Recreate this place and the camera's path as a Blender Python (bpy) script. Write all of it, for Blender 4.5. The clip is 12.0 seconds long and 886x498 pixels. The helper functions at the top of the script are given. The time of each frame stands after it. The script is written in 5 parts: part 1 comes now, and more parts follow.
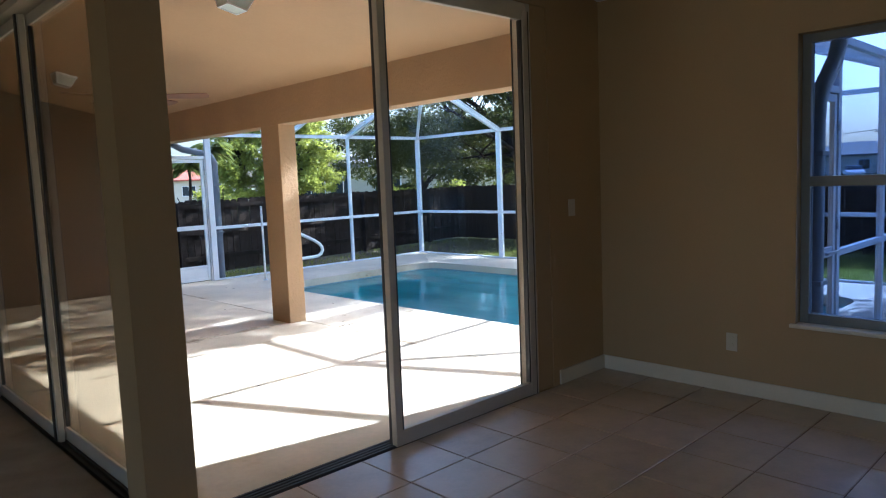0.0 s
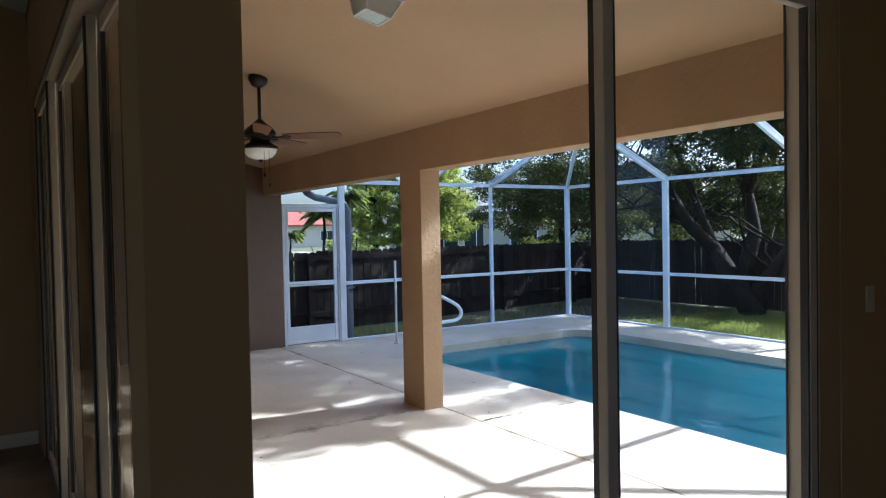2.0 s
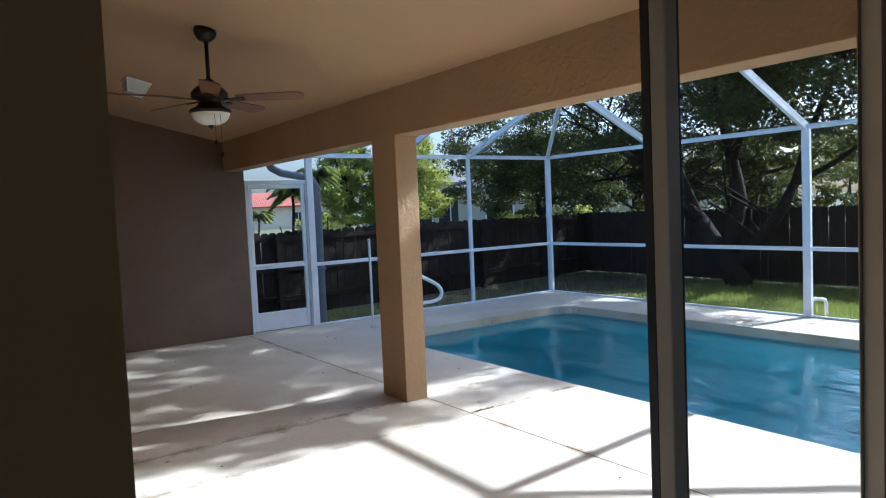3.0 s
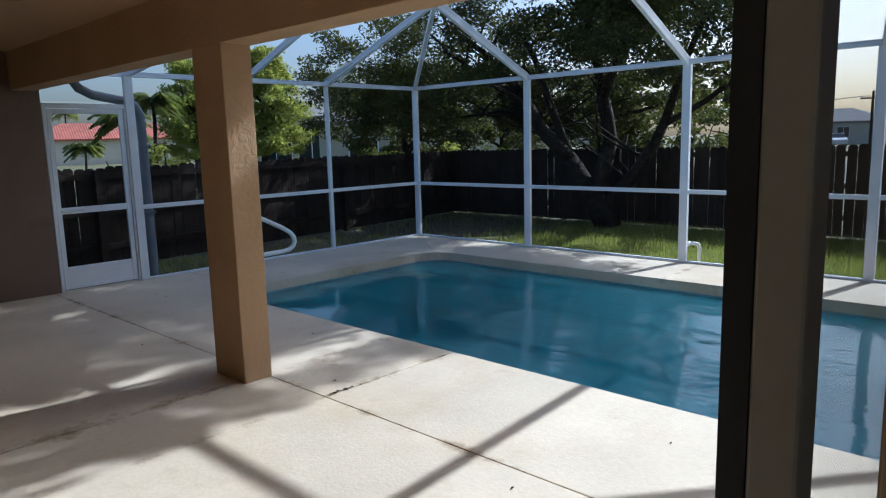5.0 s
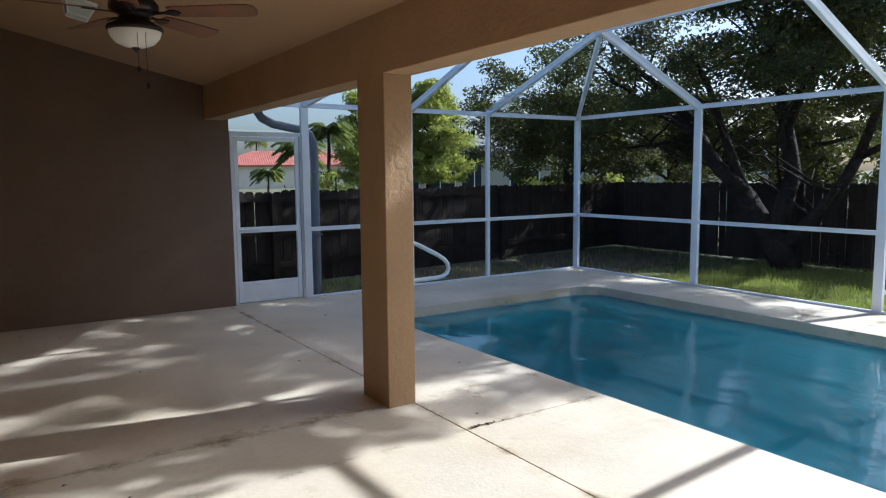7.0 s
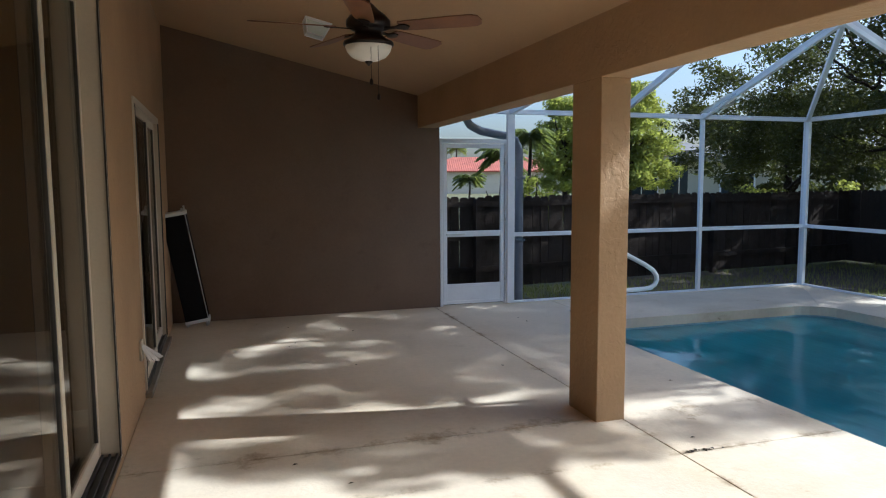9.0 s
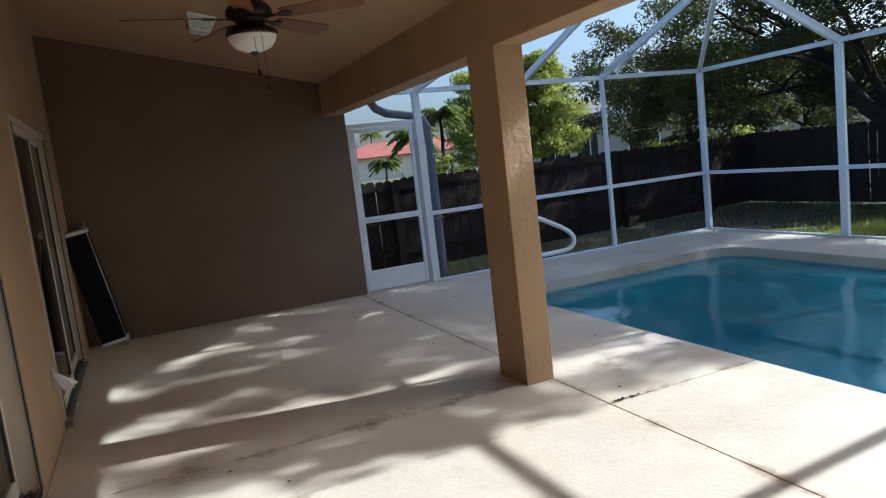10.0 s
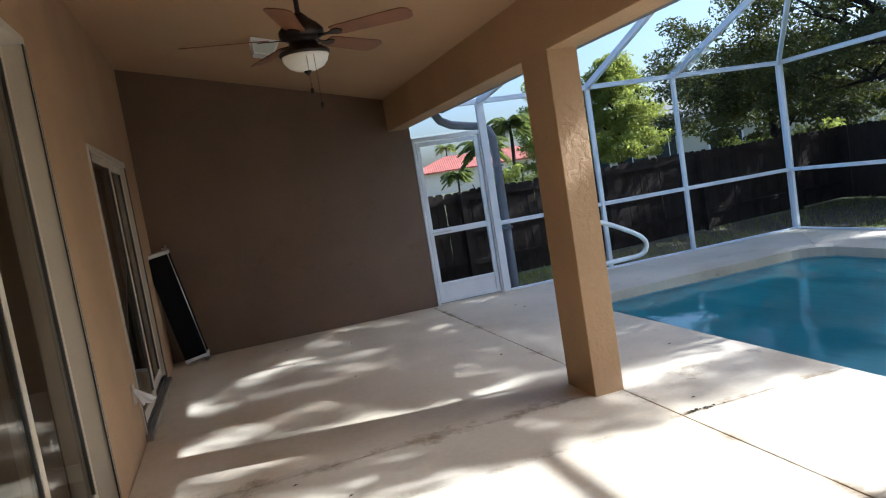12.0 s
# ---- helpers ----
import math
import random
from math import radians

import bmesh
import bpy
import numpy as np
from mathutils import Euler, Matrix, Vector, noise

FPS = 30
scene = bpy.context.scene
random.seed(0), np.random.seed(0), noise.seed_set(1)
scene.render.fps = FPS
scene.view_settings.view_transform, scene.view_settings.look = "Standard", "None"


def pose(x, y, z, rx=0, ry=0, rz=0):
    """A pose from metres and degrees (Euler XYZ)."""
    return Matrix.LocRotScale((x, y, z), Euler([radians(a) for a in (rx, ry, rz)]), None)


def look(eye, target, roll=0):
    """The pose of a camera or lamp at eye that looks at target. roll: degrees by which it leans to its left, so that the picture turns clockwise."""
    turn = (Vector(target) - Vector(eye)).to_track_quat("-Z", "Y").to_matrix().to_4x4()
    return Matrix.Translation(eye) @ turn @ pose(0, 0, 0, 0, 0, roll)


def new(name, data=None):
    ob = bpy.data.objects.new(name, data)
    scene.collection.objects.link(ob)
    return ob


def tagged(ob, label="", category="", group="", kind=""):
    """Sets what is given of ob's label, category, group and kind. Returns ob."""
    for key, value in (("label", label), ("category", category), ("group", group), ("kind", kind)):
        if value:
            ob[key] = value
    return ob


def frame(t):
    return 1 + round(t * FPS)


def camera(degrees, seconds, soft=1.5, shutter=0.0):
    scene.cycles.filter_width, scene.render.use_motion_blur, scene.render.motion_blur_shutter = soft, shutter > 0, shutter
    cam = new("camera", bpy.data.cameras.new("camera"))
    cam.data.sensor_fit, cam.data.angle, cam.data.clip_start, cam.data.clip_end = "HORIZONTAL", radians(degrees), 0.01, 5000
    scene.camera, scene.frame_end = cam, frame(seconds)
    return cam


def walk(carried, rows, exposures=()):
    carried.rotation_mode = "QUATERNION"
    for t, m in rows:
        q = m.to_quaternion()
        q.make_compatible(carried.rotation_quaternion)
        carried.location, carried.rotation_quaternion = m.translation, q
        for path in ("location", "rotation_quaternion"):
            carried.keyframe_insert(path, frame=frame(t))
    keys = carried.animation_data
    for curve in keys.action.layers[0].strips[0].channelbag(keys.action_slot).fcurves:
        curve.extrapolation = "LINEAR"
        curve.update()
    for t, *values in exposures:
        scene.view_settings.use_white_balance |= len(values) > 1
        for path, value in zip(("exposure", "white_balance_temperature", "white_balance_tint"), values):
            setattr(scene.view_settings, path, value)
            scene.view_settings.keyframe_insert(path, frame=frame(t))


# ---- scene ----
cam = camera(65.3, 12.0, 1.15)
PATH = [
    (0, (-3.99, -6.633, 1.516), (-2.611, -5.199, 1.317), -2.3),
    (0.5, (-3.821, -6.387, 1.59), (-2.498, -4.9, 1.391), 1.7),
    (1, (-3.586, -6.06, 1.566), (-2.272, -4.555, 1.471), -0.6),
    (1.5, (-3.363, -5.69, 1.597), (-2.269, -4.018, 1.534), -1.9),
    (2, (-3.276, -5.319, 1.624), (-2.175, -3.65, 1.573), -1.1),
    (2.5, (-3.073, -4.983, 1.568), (-1.913, -3.357, 1.471), -0.3),
    (2.7, (-3.037, -4.892, 1.579), (-1.897, -3.252, 1.469), -2.0),
    (4.3, (-2.487, -4.207, 1.534), (-1.222, -2.668, 1.354), -3.1),
    (4.5, (-2.415, -4.132, 1.533), (-1.176, -2.584, 1.279), -4.6),
    (5, (-2.264, -3.973, 1.552), (-0.829, -2.614, 1.243), -1.5),
    (5.5, (-2.238, -3.927, 1.565), (-0.777, -2.586, 1.303), 2.3),
    (6, (-2.199, -3.916, 1.551), (-0.908, -2.401, 1.354), 1.1),
    (6.5, (-2.189, -3.922, 1.542), (-0.989, -2.334, 1.349), -1.3),
    (6.7, (-2.143, -3.911, 1.543), (-0.986, -2.292, 1.342), -1.0),
    (8.3, (-2.182, -3.935, 1.562), (-1.279, -2.168, 1.317), -0.7),
    (8.5, (-2.223, -3.915, 1.551), (-1.37, -2.121, 1.317), -0.7),
    (9, (-2.226, -3.82, 1.55), (-1.629, -1.921, 1.354), -0.3),
    (9.5, (-2.164, -3.8, 1.521), (-1.501, -1.928, 1.282), -0.4),
    (10, (-2.145, -3.838, 1.525), (-1.359, -2.017, 1.27), -6.6),
    (10.5, (-2.079, -3.851, 1.572), (-1.357, -1.989, 1.467), -6.2),
    (11, (-2.028, -3.837, 1.515), (-1.388, -1.945, 1.415), -9.4),
    (11.5, (-2.019, -3.834, 1.516), (-1.423, -1.931, 1.361), -9.1),
    (12, (-2.013, -3.838, 1.498), (-1.433, -1.934, 1.306), -9.2),
]
EXPOSURES = [(0.0, 2.2, 4850, 8), (0.5, 2.4, 4900, 8), (1.0, 2.05, 4800, 8), (1.5, 1.75, 4720, 8), (2.7, 1.35, 4720, 8), (4.5, 0.80, 4850, 8), (5.3, 0.44, 4950, 8), (6.5, 0.90, 5050, 8), (8.5, 0.87, 5050, 8), (9.0, 1.05, 5150, 8), (9.6, 1.20, 5100, 8), (10.0, 0.90, 5000, 8), (10.5, 1.08, 4950, 8), (11.0, 1.54, 5050, 8), (11.5, 1.62, 5000, 8), (12.0, 1.40, 5000, 8)]
walk(cam, [(t, look(eye, target, roll)) for t, eye, target, roll in PATH], EXPOSURES)

# ---------------------------------------------------------------- light
SUN_WAY = Vector((4.65, -0.92, 3.2)).normalized()
world = bpy.data.worlds.new("sky")
scene.world = world
world.use_nodes = True
_nt = world.node_tree
_nt.nodes.clear()
_sky = _nt.nodes.new("ShaderNodeTexSky")
_sky.sky_type = "NISHITA"
_sky.sun_disc = False
_sky.sun_elevation = math.asin(SUN_WAY.z)
_sky.sun_rotation = math.atan2(SUN_WAY.x, SUN_WAY.y)
_sky.dust_density = 3.6
_bg = _nt.nodes.new("ShaderNodeBackground")
_bg.inputs["Strength"].default_value = 0.108
_out = _nt.nodes.new("ShaderNodeOutputWorld")
_nt.links.new(_sky.outputs[0], _bg.inputs[0])
_nt.links.new(_bg.outputs[0], _out.inputs[0])
sun = new("sun", bpy.data.lights.new("sun", "SUN"))
sun.data.energy = 5.0
sun.data.angle = radians(0.55)
sun.data.color = (1.0, 0.95, 0.87)
sun.matrix_world = look((20, -8, 20), Vector((20, -8, 20)) - SUN_WAY)

# sky light in the wide window across the living room
day = new("window_daylight", bpy.data.lights.new("window_daylight", "AREA"))
day.data.shape = "RECTANGLE"
day.data.size, day.data.size_y = 4.3, 1.9
day.data.energy = 4.8
day.data.color = (1.0, 0.90, 0.74)
day.matrix_world = look((-9.05, -6.8, 1.48), (0, -6.8, 1.3))

# ---------------------------------------------------------------- plan
X_H = -2.82      # lanai face of the house wall
Y_E = 4.24       # lanai face of the end wall
Y_S = -3.69      # nook slider line
X_W = 0.335      # window wall, inner face
X_C, Y_N = 5.84, -5.0  # cage: pool side and near end
FLOOR = 0.08     # house floor over the deck
SOFFIT, BEAM_TOP, SLOPE = 2.18, 2.56, 0.23
EAVE = 2.40


def ceil_z(x):
    return BEAM_TOP - SLOPE * x


# ---------------------------------------------------------------- materials
def mat(name, col, rough=0.6, metal=0.0, var=0.15, scale=3.0, fine=60.0, bump=0.0, bump_scale=80.0, rnd=0.0, spec=0.5, col2=None, dist=0.01):
    m = bpy.data.materials.new(name)
    m.use_nodes = True
    nt = m.node_tree
    n, l = nt.nodes, nt.links
    b = n["Principled BSDF"]
    b.inputs["Roughness"].default_value = rough
    b.inputs["Metallic"].default_value = metal
    b.inputs["Specular IOR Level"].default_value = spec
    geo = n.new("ShaderNodeNewGeometry")
    big = n.new("ShaderNodeTexNoise")
    big.inputs["Scale"].default_value = scale
    big.inputs["Detail"].default_value = 5
    l.new(geo.outputs["Position"], big.inputs["Vector"])
    sm = n.new("ShaderNodeTexNoise")
    sm.inputs["Scale"].default_value = fine
    sm.inputs["Detail"].default_value = 3
    l.new(geo.outputs["Position"], sm.inputs["Vector"])
    add = n.new("ShaderNodeMath")
    add.operation = "MULTIPLY_ADD"
    l.new(sm.outputs["Fac"], add.inputs[0])
    add.inputs[1].default_value = 0.4
    l.new(big.outputs["Fac"], add.inputs[2])
    src = add.outputs[0]
    if rnd:
        info = n.new("ShaderNodeObjectInfo")
        a2 = n.new("ShaderNodeMath")
        a2.operation = "MULTIPLY_ADD"
        l.new(info.outputs["Random"], a2.inputs[0])
        a2.inputs[1].default_value = rnd
        l.new(src, a2.inputs[2])
        src = a2.outputs[0]
    ramp = n.new("ShaderNodeValToRGB")
    lo = col2 or tuple(c * (1 - var) for c in col)
    hi = tuple(min(1, c * (1 + var)) for c in col)
    ramp.color_ramp.elements[0].position, ramp.color_ramp.elements[1].position = 0.42, 0.98 + rnd
    ramp.color_ramp.elements[0].color = (*lo, 1)
    ramp.color_ramp.elements[1].color = (*hi, 1)
    l.new(src, ramp.inputs[0])
    l.new(ramp.outputs[0], b.inputs["Base Color"])
    if bump:
        bn = n.new("ShaderNodeTexNoise")
        bn.inputs["Scale"].default_value = bump_scale
        bn.inputs["Detail"].default_value = 4
        l.new(geo.outputs["Position"], bn.inputs["Vector"])
        bp = n.new("ShaderNodeBump")
        bp.inputs["Strength"].default_value = bump
        bp.inputs["Distance"].default_value = dist
        l.new(bn.outputs["Fac"], bp.inputs["Height"])
        l.new(bp.outputs[0], b.inputs["Normal"])
    return m


def see_through(name, clear, gloss, tint=None, dark=None):
    """Clear pane or mesh: straight-through light, with a Fresnel gloss or a woven dark part."""
    m = bpy.data.materials.new(name)
    m.use_nodes = True
    nt = m.node_tree
    n, l = nt.nodes, nt.links
    n.clear()
    out = n.new("ShaderNodeOutputMaterial")
    tr = n.new("ShaderNodeBsdfTransparent")
    tr.inputs[0].default_value = (*(tint or (clear, clear, clear)), 1)
    mix = n.new("ShaderNodeMixShader")
    l.new(tr.outputs[0], mix.inputs[1])
    if dark:
        df = n.new("ShaderNodeBsdfDiffuse")
        df.inputs[0].default_value = (*dark, 1)
        mix.inputs[0].default_value = 1 - clear
        tr.inputs[0].default_value = (1, 1, 1, 1)
        l.new(df.outputs[0], mix.inputs[2])
    else:
        lw = n.new("ShaderNodeLayerWeight")
        pw = n.new("ShaderNodeMath")
        pw.operation = "POWER"
        pw.inputs[1].default_value = 4.5
        l.new(lw.outputs["Facing"], pw.inputs[0])
        fr = n.new("ShaderNodeMath")
        fr.operation = "MULTIPLY_ADD"
        fr.inputs[1].default_value, fr.inputs[2].default_value = 0.6, gloss
        l.new(pw.outputs[0], fr.inputs[0])
        gl = n.new("ShaderNodeBsdfGlossy")
        gl.inputs["Roughness"].default_value = 0.02
        l.new(fr.outputs[0], mix.inputs[0])
        l.new(gl.outputs[0], mix.inputs[2])
    l.new(mix.outputs[0], out.inputs[0])
    return m


M_STUCCO = mat("stucco_tan", (0.43, 0.275, 0.14), 0.85, var=0.12, scale=1.6, fine=40, bump=0.45, bump_scale=26, dist=0.010)
# end wall: base colour set dark, standing in for the patio's shade
M_STUCCO_END = mat("stucco_rose_tan_shaded", (0.155, 0.097, 0.058), 0.5, var=0.14, scale=1.2, fine=30, bump=0.35, bump_scale=45, dist=0.006)
M_CEIL = mat("ceiling_paint_tan", (0.47, 0.31, 0.165), 0.7, var=0.06, scale=1.0, fine=30, bump=0.25, bump_scale=60, dist=0.004)
M_INWALL = mat("wall_paint_tan", (0.42, 0.28, 0.13), 0.6, var=0.06, scale=0.8, fine=90, bump=0.2, bump_scale=120, dist=0.003)
M_INCEIL = mat("ceiling_white", (0.74, 0.70, 0.62), 0.85, var=0.05, bump=0.4, bump_scale=90)
M_BASE = mat("baseboard_paint", (0.70, 0.62, 0.48), 0.4, var=0.05)
M_TILE = mat("floor_tile_beige", (0.46, 0.365, 0.255), 0.28, var=0.16, scale=7, fine=50, rnd=0.25, bump=0.12, bump_scale=14)
M_GROUT = mat("tile_grout", (0.17, 0.12, 0.08), 0.9, var=0.2)
M_CARPET = mat("carpet_taupe", (0.30, 0.235, 0.165), 1.0, var=0.25, scale=4, fine=300, bump=1.0, bump_scale=400)
M_DECK = mat("deck_concrete_cream", (0.63, 0.53, 0.385), 0.8, var=0.13, scale=1.3, fine=25, bump=0.3, bump_scale=50, dist=0.006)
M_JOINT = mat("deck_joint_dirt", (0.20, 0.17, 0.13), 0.95, var=0.3)
M_ALU = mat("white_aluminium", (0.80, 0.82, 0.84), 0.35, var=0.06, scale=3, fine=40)
M_FRAME = mat("slider_frame_cream", (0.56, 0.48, 0.36), 0.4, var=0.08)
M_BRONZE = mat("dark_frame_gasket", (0.05, 0.045, 0.04), 0.5, var=0.2)
M_FENCE = mat("fence_dark_stain", (0.036, 0.027, 0.020), 0.9, spec=0.1, var=0.45, scale=5, fine=35, rnd=0.5, bump=0.5, bump_scale=40)
M_GRASS = mat("lawn_grass", (0.13, 0.125, 0.045), 0.9, var=0.4, scale=1.3, fine=18, col2=(0.05, 0.048, 0.022), bump=0.8, bump_scale=60)
M_BLADE = mat("grass_blades", (0.44, 0.40, 0.10), 0.6, var=0.35, scale=3, fine=20, col2=(0.10, 0.12, 0.02))
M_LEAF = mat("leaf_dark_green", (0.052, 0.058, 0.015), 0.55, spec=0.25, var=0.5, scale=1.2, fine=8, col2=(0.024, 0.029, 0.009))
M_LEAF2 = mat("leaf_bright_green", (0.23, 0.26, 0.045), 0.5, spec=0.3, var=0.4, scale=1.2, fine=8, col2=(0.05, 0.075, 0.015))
M_FROND = mat("palm_frond_green", (0.17, 0.19, 0.04), 0.5, var=0.4, scale=2, fine=12, col2=(0.04, 0.065, 0.018))
M_BARK = mat("tree_bark", (0.040, 0.031, 0.023), 0.9, spec=0.1, var=0.4, scale=6, fine=40, bump=1.0, bump_scale=25, dist=0.03)
M_PLASTER = mat("pool_plaster", (0.46, 0.75, 0.79), 0.7, var=0.10, scale=1.0, fine=12)
M_PTILE = mat("pool_tile_band", (0.24, 0.36, 0.38), 0.25, var=0.25, scale=9, fine=30)
M_PVC = mat("white_pvc", (0.78, 0.78, 0.76), 0.4, var=0.05)
M_GREYSPOUT = mat("downspout_grey", (0.20, 0.215, 0.24), 0.45, var=0.15)
M_GREYWHITE = mat("downspout_pale_grey", (0.42, 0.42, 0.43), 0.45, var=0.1)
M_IRON = mat("fan_bronze", (0.030, 0.022, 0.018), 0.38, metal=0.6, var=0.3)
M_BLADEWOOD = mat("fan_blade_cherry", (0.18, 0.075, 0.030), 0.4, var=0.3, scale=4, fine=60)
M_BOWL = mat("frosted_bowl_glass", (0.82, 0.79, 0.70), 0.35, var=0.04)
M_FROST = mat("fixture_frosted_glass", (0.58, 0.65, 0.61), 0.35, var=0.1)
M_BLACKMESH = mat("black_fence_mesh", (0.007, 0.007, 0.008), 0.9, spec=0.2, var=0.3)
M_ALUM = mat("bare_aluminium", (0.62, 0.62, 0.60), 0.3, metal=0.8, var=0.1)
M_ROOFTILE = mat("terracotta_roof", (0.36, 0.105, 0.065), 0.7, var=0.25, scale=0.8, fine=3)
M_HOUSE = mat("house_stucco_pale", (0.62, 0.57, 0.47), 0.9, var=0.08, scale=0.6)
M_HOUSE2 = mat("house_stucco_cream", (0.54, 0.50, 0.38), 0.9, var=0.1, scale=0.6)
M_ROOF = mat("shingle_grey", (0.20, 0.19, 0.18), 0.9, var=0.25, scale=2)
M_DARKGLASS = mat("dark_window", (0.03, 0.04, 0.05), 0.12, var=0.3)
M_ROAD = mat("asphalt", (0.055, 0.055, 0.057), 0.9, var=0.2, fine=80)
M_WHITEPLATE = mat("plate_ivory", (0.62, 0.55, 0.42), 0.4, var=0.04)
M_PAPER = mat("crumpled_white_plastic", (0.72, 0.70, 0.66), 0.6, var=0.06)
M_DIRT = mat("bare_dirt", (0.10, 0.075, 0.05), 0.95, var=0.4, scale=9, fine=60, bump=1, bump_scale=50)
M_GLASS = see_through("window_glass", 0.97, 0.012, tint=(0.975, 0.98, 0.98))
M_GREYGLASS = see_through("grey_tinted_glass", 0.7, 0.13, tint=(0.78, 0.74, 0.66))
M_WTINT = see_through("tinted_window_glass", 0.9, 0.03, tint=(0.40, 0.49, 0.68))
M_SCREEN = see_through("insect_screen", 0.87, 0.0, dark=(0.02, 0.02, 0.022))


def water_material():
    """Slightly milky pool water: a sharp mirror by Fresnel over cloudy tinted refraction, with wind ripples."""
    m = bpy.data.materials.new("pool_water")
    m.use_nodes = True
    n, l = m.node_tree.nodes, m.node_tree.links
    n.clear()
    out = n.new("ShaderNodeOutputMaterial")
    rf = n.new("ShaderNodeBsdfRefraction")
    rf.inputs["Color"].default_value = (0.35, 0.60, 0.68, 1)
    rf.inputs["Roughness"].default_value = 1.0
    rf.inputs["IOR"].default_value = 1.33
    df = n.new("ShaderNodeBsdfDiffuse")
    df.inputs[0].default_value = (0.16, 0.26, 0.29, 1)
    body = n.new("ShaderNodeMixShader")
    body.inputs[0].default_value = 0.10
    l.new(rf.outputs[0], body.inputs[1])
    l.new(df.outputs[0], body.inputs[2])
    gl = n.new("ShaderNodeBsdfGlossy")
    gl.inputs["Roughness"].default_value = 0.012
    fr = n.new("ShaderNodeFresnel")
    fr.inputs[0].default_value = 1.60
    mix = n.new("ShaderNodeMixShader")
    l.new(fr.outputs[0], mix.inputs[0])
    l.new(body.outputs[0], mix.inputs[1])
    l.new(gl.outputs[0], mix.inputs[2])
    l.new(mix.outputs[0], out.inputs[0])
    geo = n.new("ShaderNodeNewGeometry")
    # long low swell running across the pool, wind ripples and fine shivers
    turn = n.new("ShaderNodeMapping")
    turn.inputs["Rotation"].default_value = (0, 0, radians(-53))
    turn.inputs["Scale"].default_value = (1.0, 0.30, 1.0)
    l.new(geo.outputs["Position"], turn.inputs["Vector"])
    src = None
    for scale, detail, share in ((1.5, 0, 1.0), (6.0, 2, 0.16), (20.0, 2, 0.05)):
        w = n.new("ShaderNodeTexNoise")
        w.inputs["Scale"].default_value = scale
        w.inputs["Detail"].default_value = detail
        w.inputs["Distortion"].default_value = 0.3
        l.new(turn.outputs[0], w.inputs["Vector"])
        add = n.new("ShaderNodeMath")
        add.operation = "MULTIPLY_ADD"
        l.new(w.outputs["Fac"], add.inputs[0])
        add.inputs[1].default_value = share
        if src:
            l.new(src, add.inputs[2])
        else:
            add.inputs[2].default_value = 0.0
        src = add.outputs[0]
    bp = n.new("ShaderNodeBump")
    bp.inputs["Strength"].default_value = 1.0
    bp.inputs["Distance"].default_value = 0.034
    l.new(src, bp.inputs["Height"])
    for nd in (fr, gl):
        l.new(bp.outputs[0], nd.inputs["Normal"])
    return m


M_WATER = water_material()


def leafy(m, through_col, share=0.42):
    """Lets light through a leaf: part of the surface becomes translucent."""
    n, l = m.node_tree.nodes, m.node_tree.links
    out = n["Material Output"]
    tl = n.new("ShaderNodeBsdfTranslucent")
    tl.inputs[0].default_value = (*through_col, 1)
    mx = n.new("ShaderNodeMixShader")
    mx.inputs[0].default_value = share
    l.new(n["Principled BSDF"].outputs[0], mx.inputs[1])
    l.new(tl.outputs[0], mx.inputs[2])
    l.new(mx.outputs[0], out.inputs[0])


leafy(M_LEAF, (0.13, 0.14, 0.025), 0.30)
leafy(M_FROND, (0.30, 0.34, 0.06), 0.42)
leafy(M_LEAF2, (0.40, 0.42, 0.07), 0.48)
leafy(M_BLADE, (0.30, 0.36, 0.06), 0.4)


def deck_stains(m):
    """Brown blotches and fine dark specks over the concrete."""
    n, l = m.node_tree.nodes, m.node_tree.links
    b = n["Principled BSDF"]
    src = b.inputs["Base Color"].links[0].from_socket
    geo = n.new("ShaderNodeNewGeometry")
    for scale, lo, hi, col in ((0.55, 0.50, 0.78, (0.80, 0.72, 0.58)), (3.0, 0.60, 0.80, (0.78, 0.72, 0.64)), (28.0, 0.70, 0.76, (0.66, 0.60, 0.52))):
        nz = n.new("ShaderNodeTexNoise")
        nz.inputs["Scale"].default_value = scale
        nz.inputs["Detail"].default_value = 6
        nz.inputs["Roughness"].default_value = 0.65
        l.new(geo.outputs["Position"], nz.inputs["Vector"])
        rp = n.new("ShaderNodeValToRGB")
        rp.color_ramp.elements[0].position, rp.color_ramp.elements[1].position = lo, hi
        rp.color_ramp.elements[0].color, rp.color_ramp.elements[1].color = (1, 1, 1, 1), (*col, 1)
        l.new(nz.outputs["Fac"], rp.inputs[0])
        mul = n.new("ShaderNodeMixRGB")
        mul.blend_type = "MULTIPLY"
        mul.inputs[0].default_value = 1.0
        l.new(src, mul.inputs[1])
        l.new(rp.outputs[0], mul.inputs[2])
        src = mul.outputs[0]
    l.new(src, b.inputs["Base Color"])


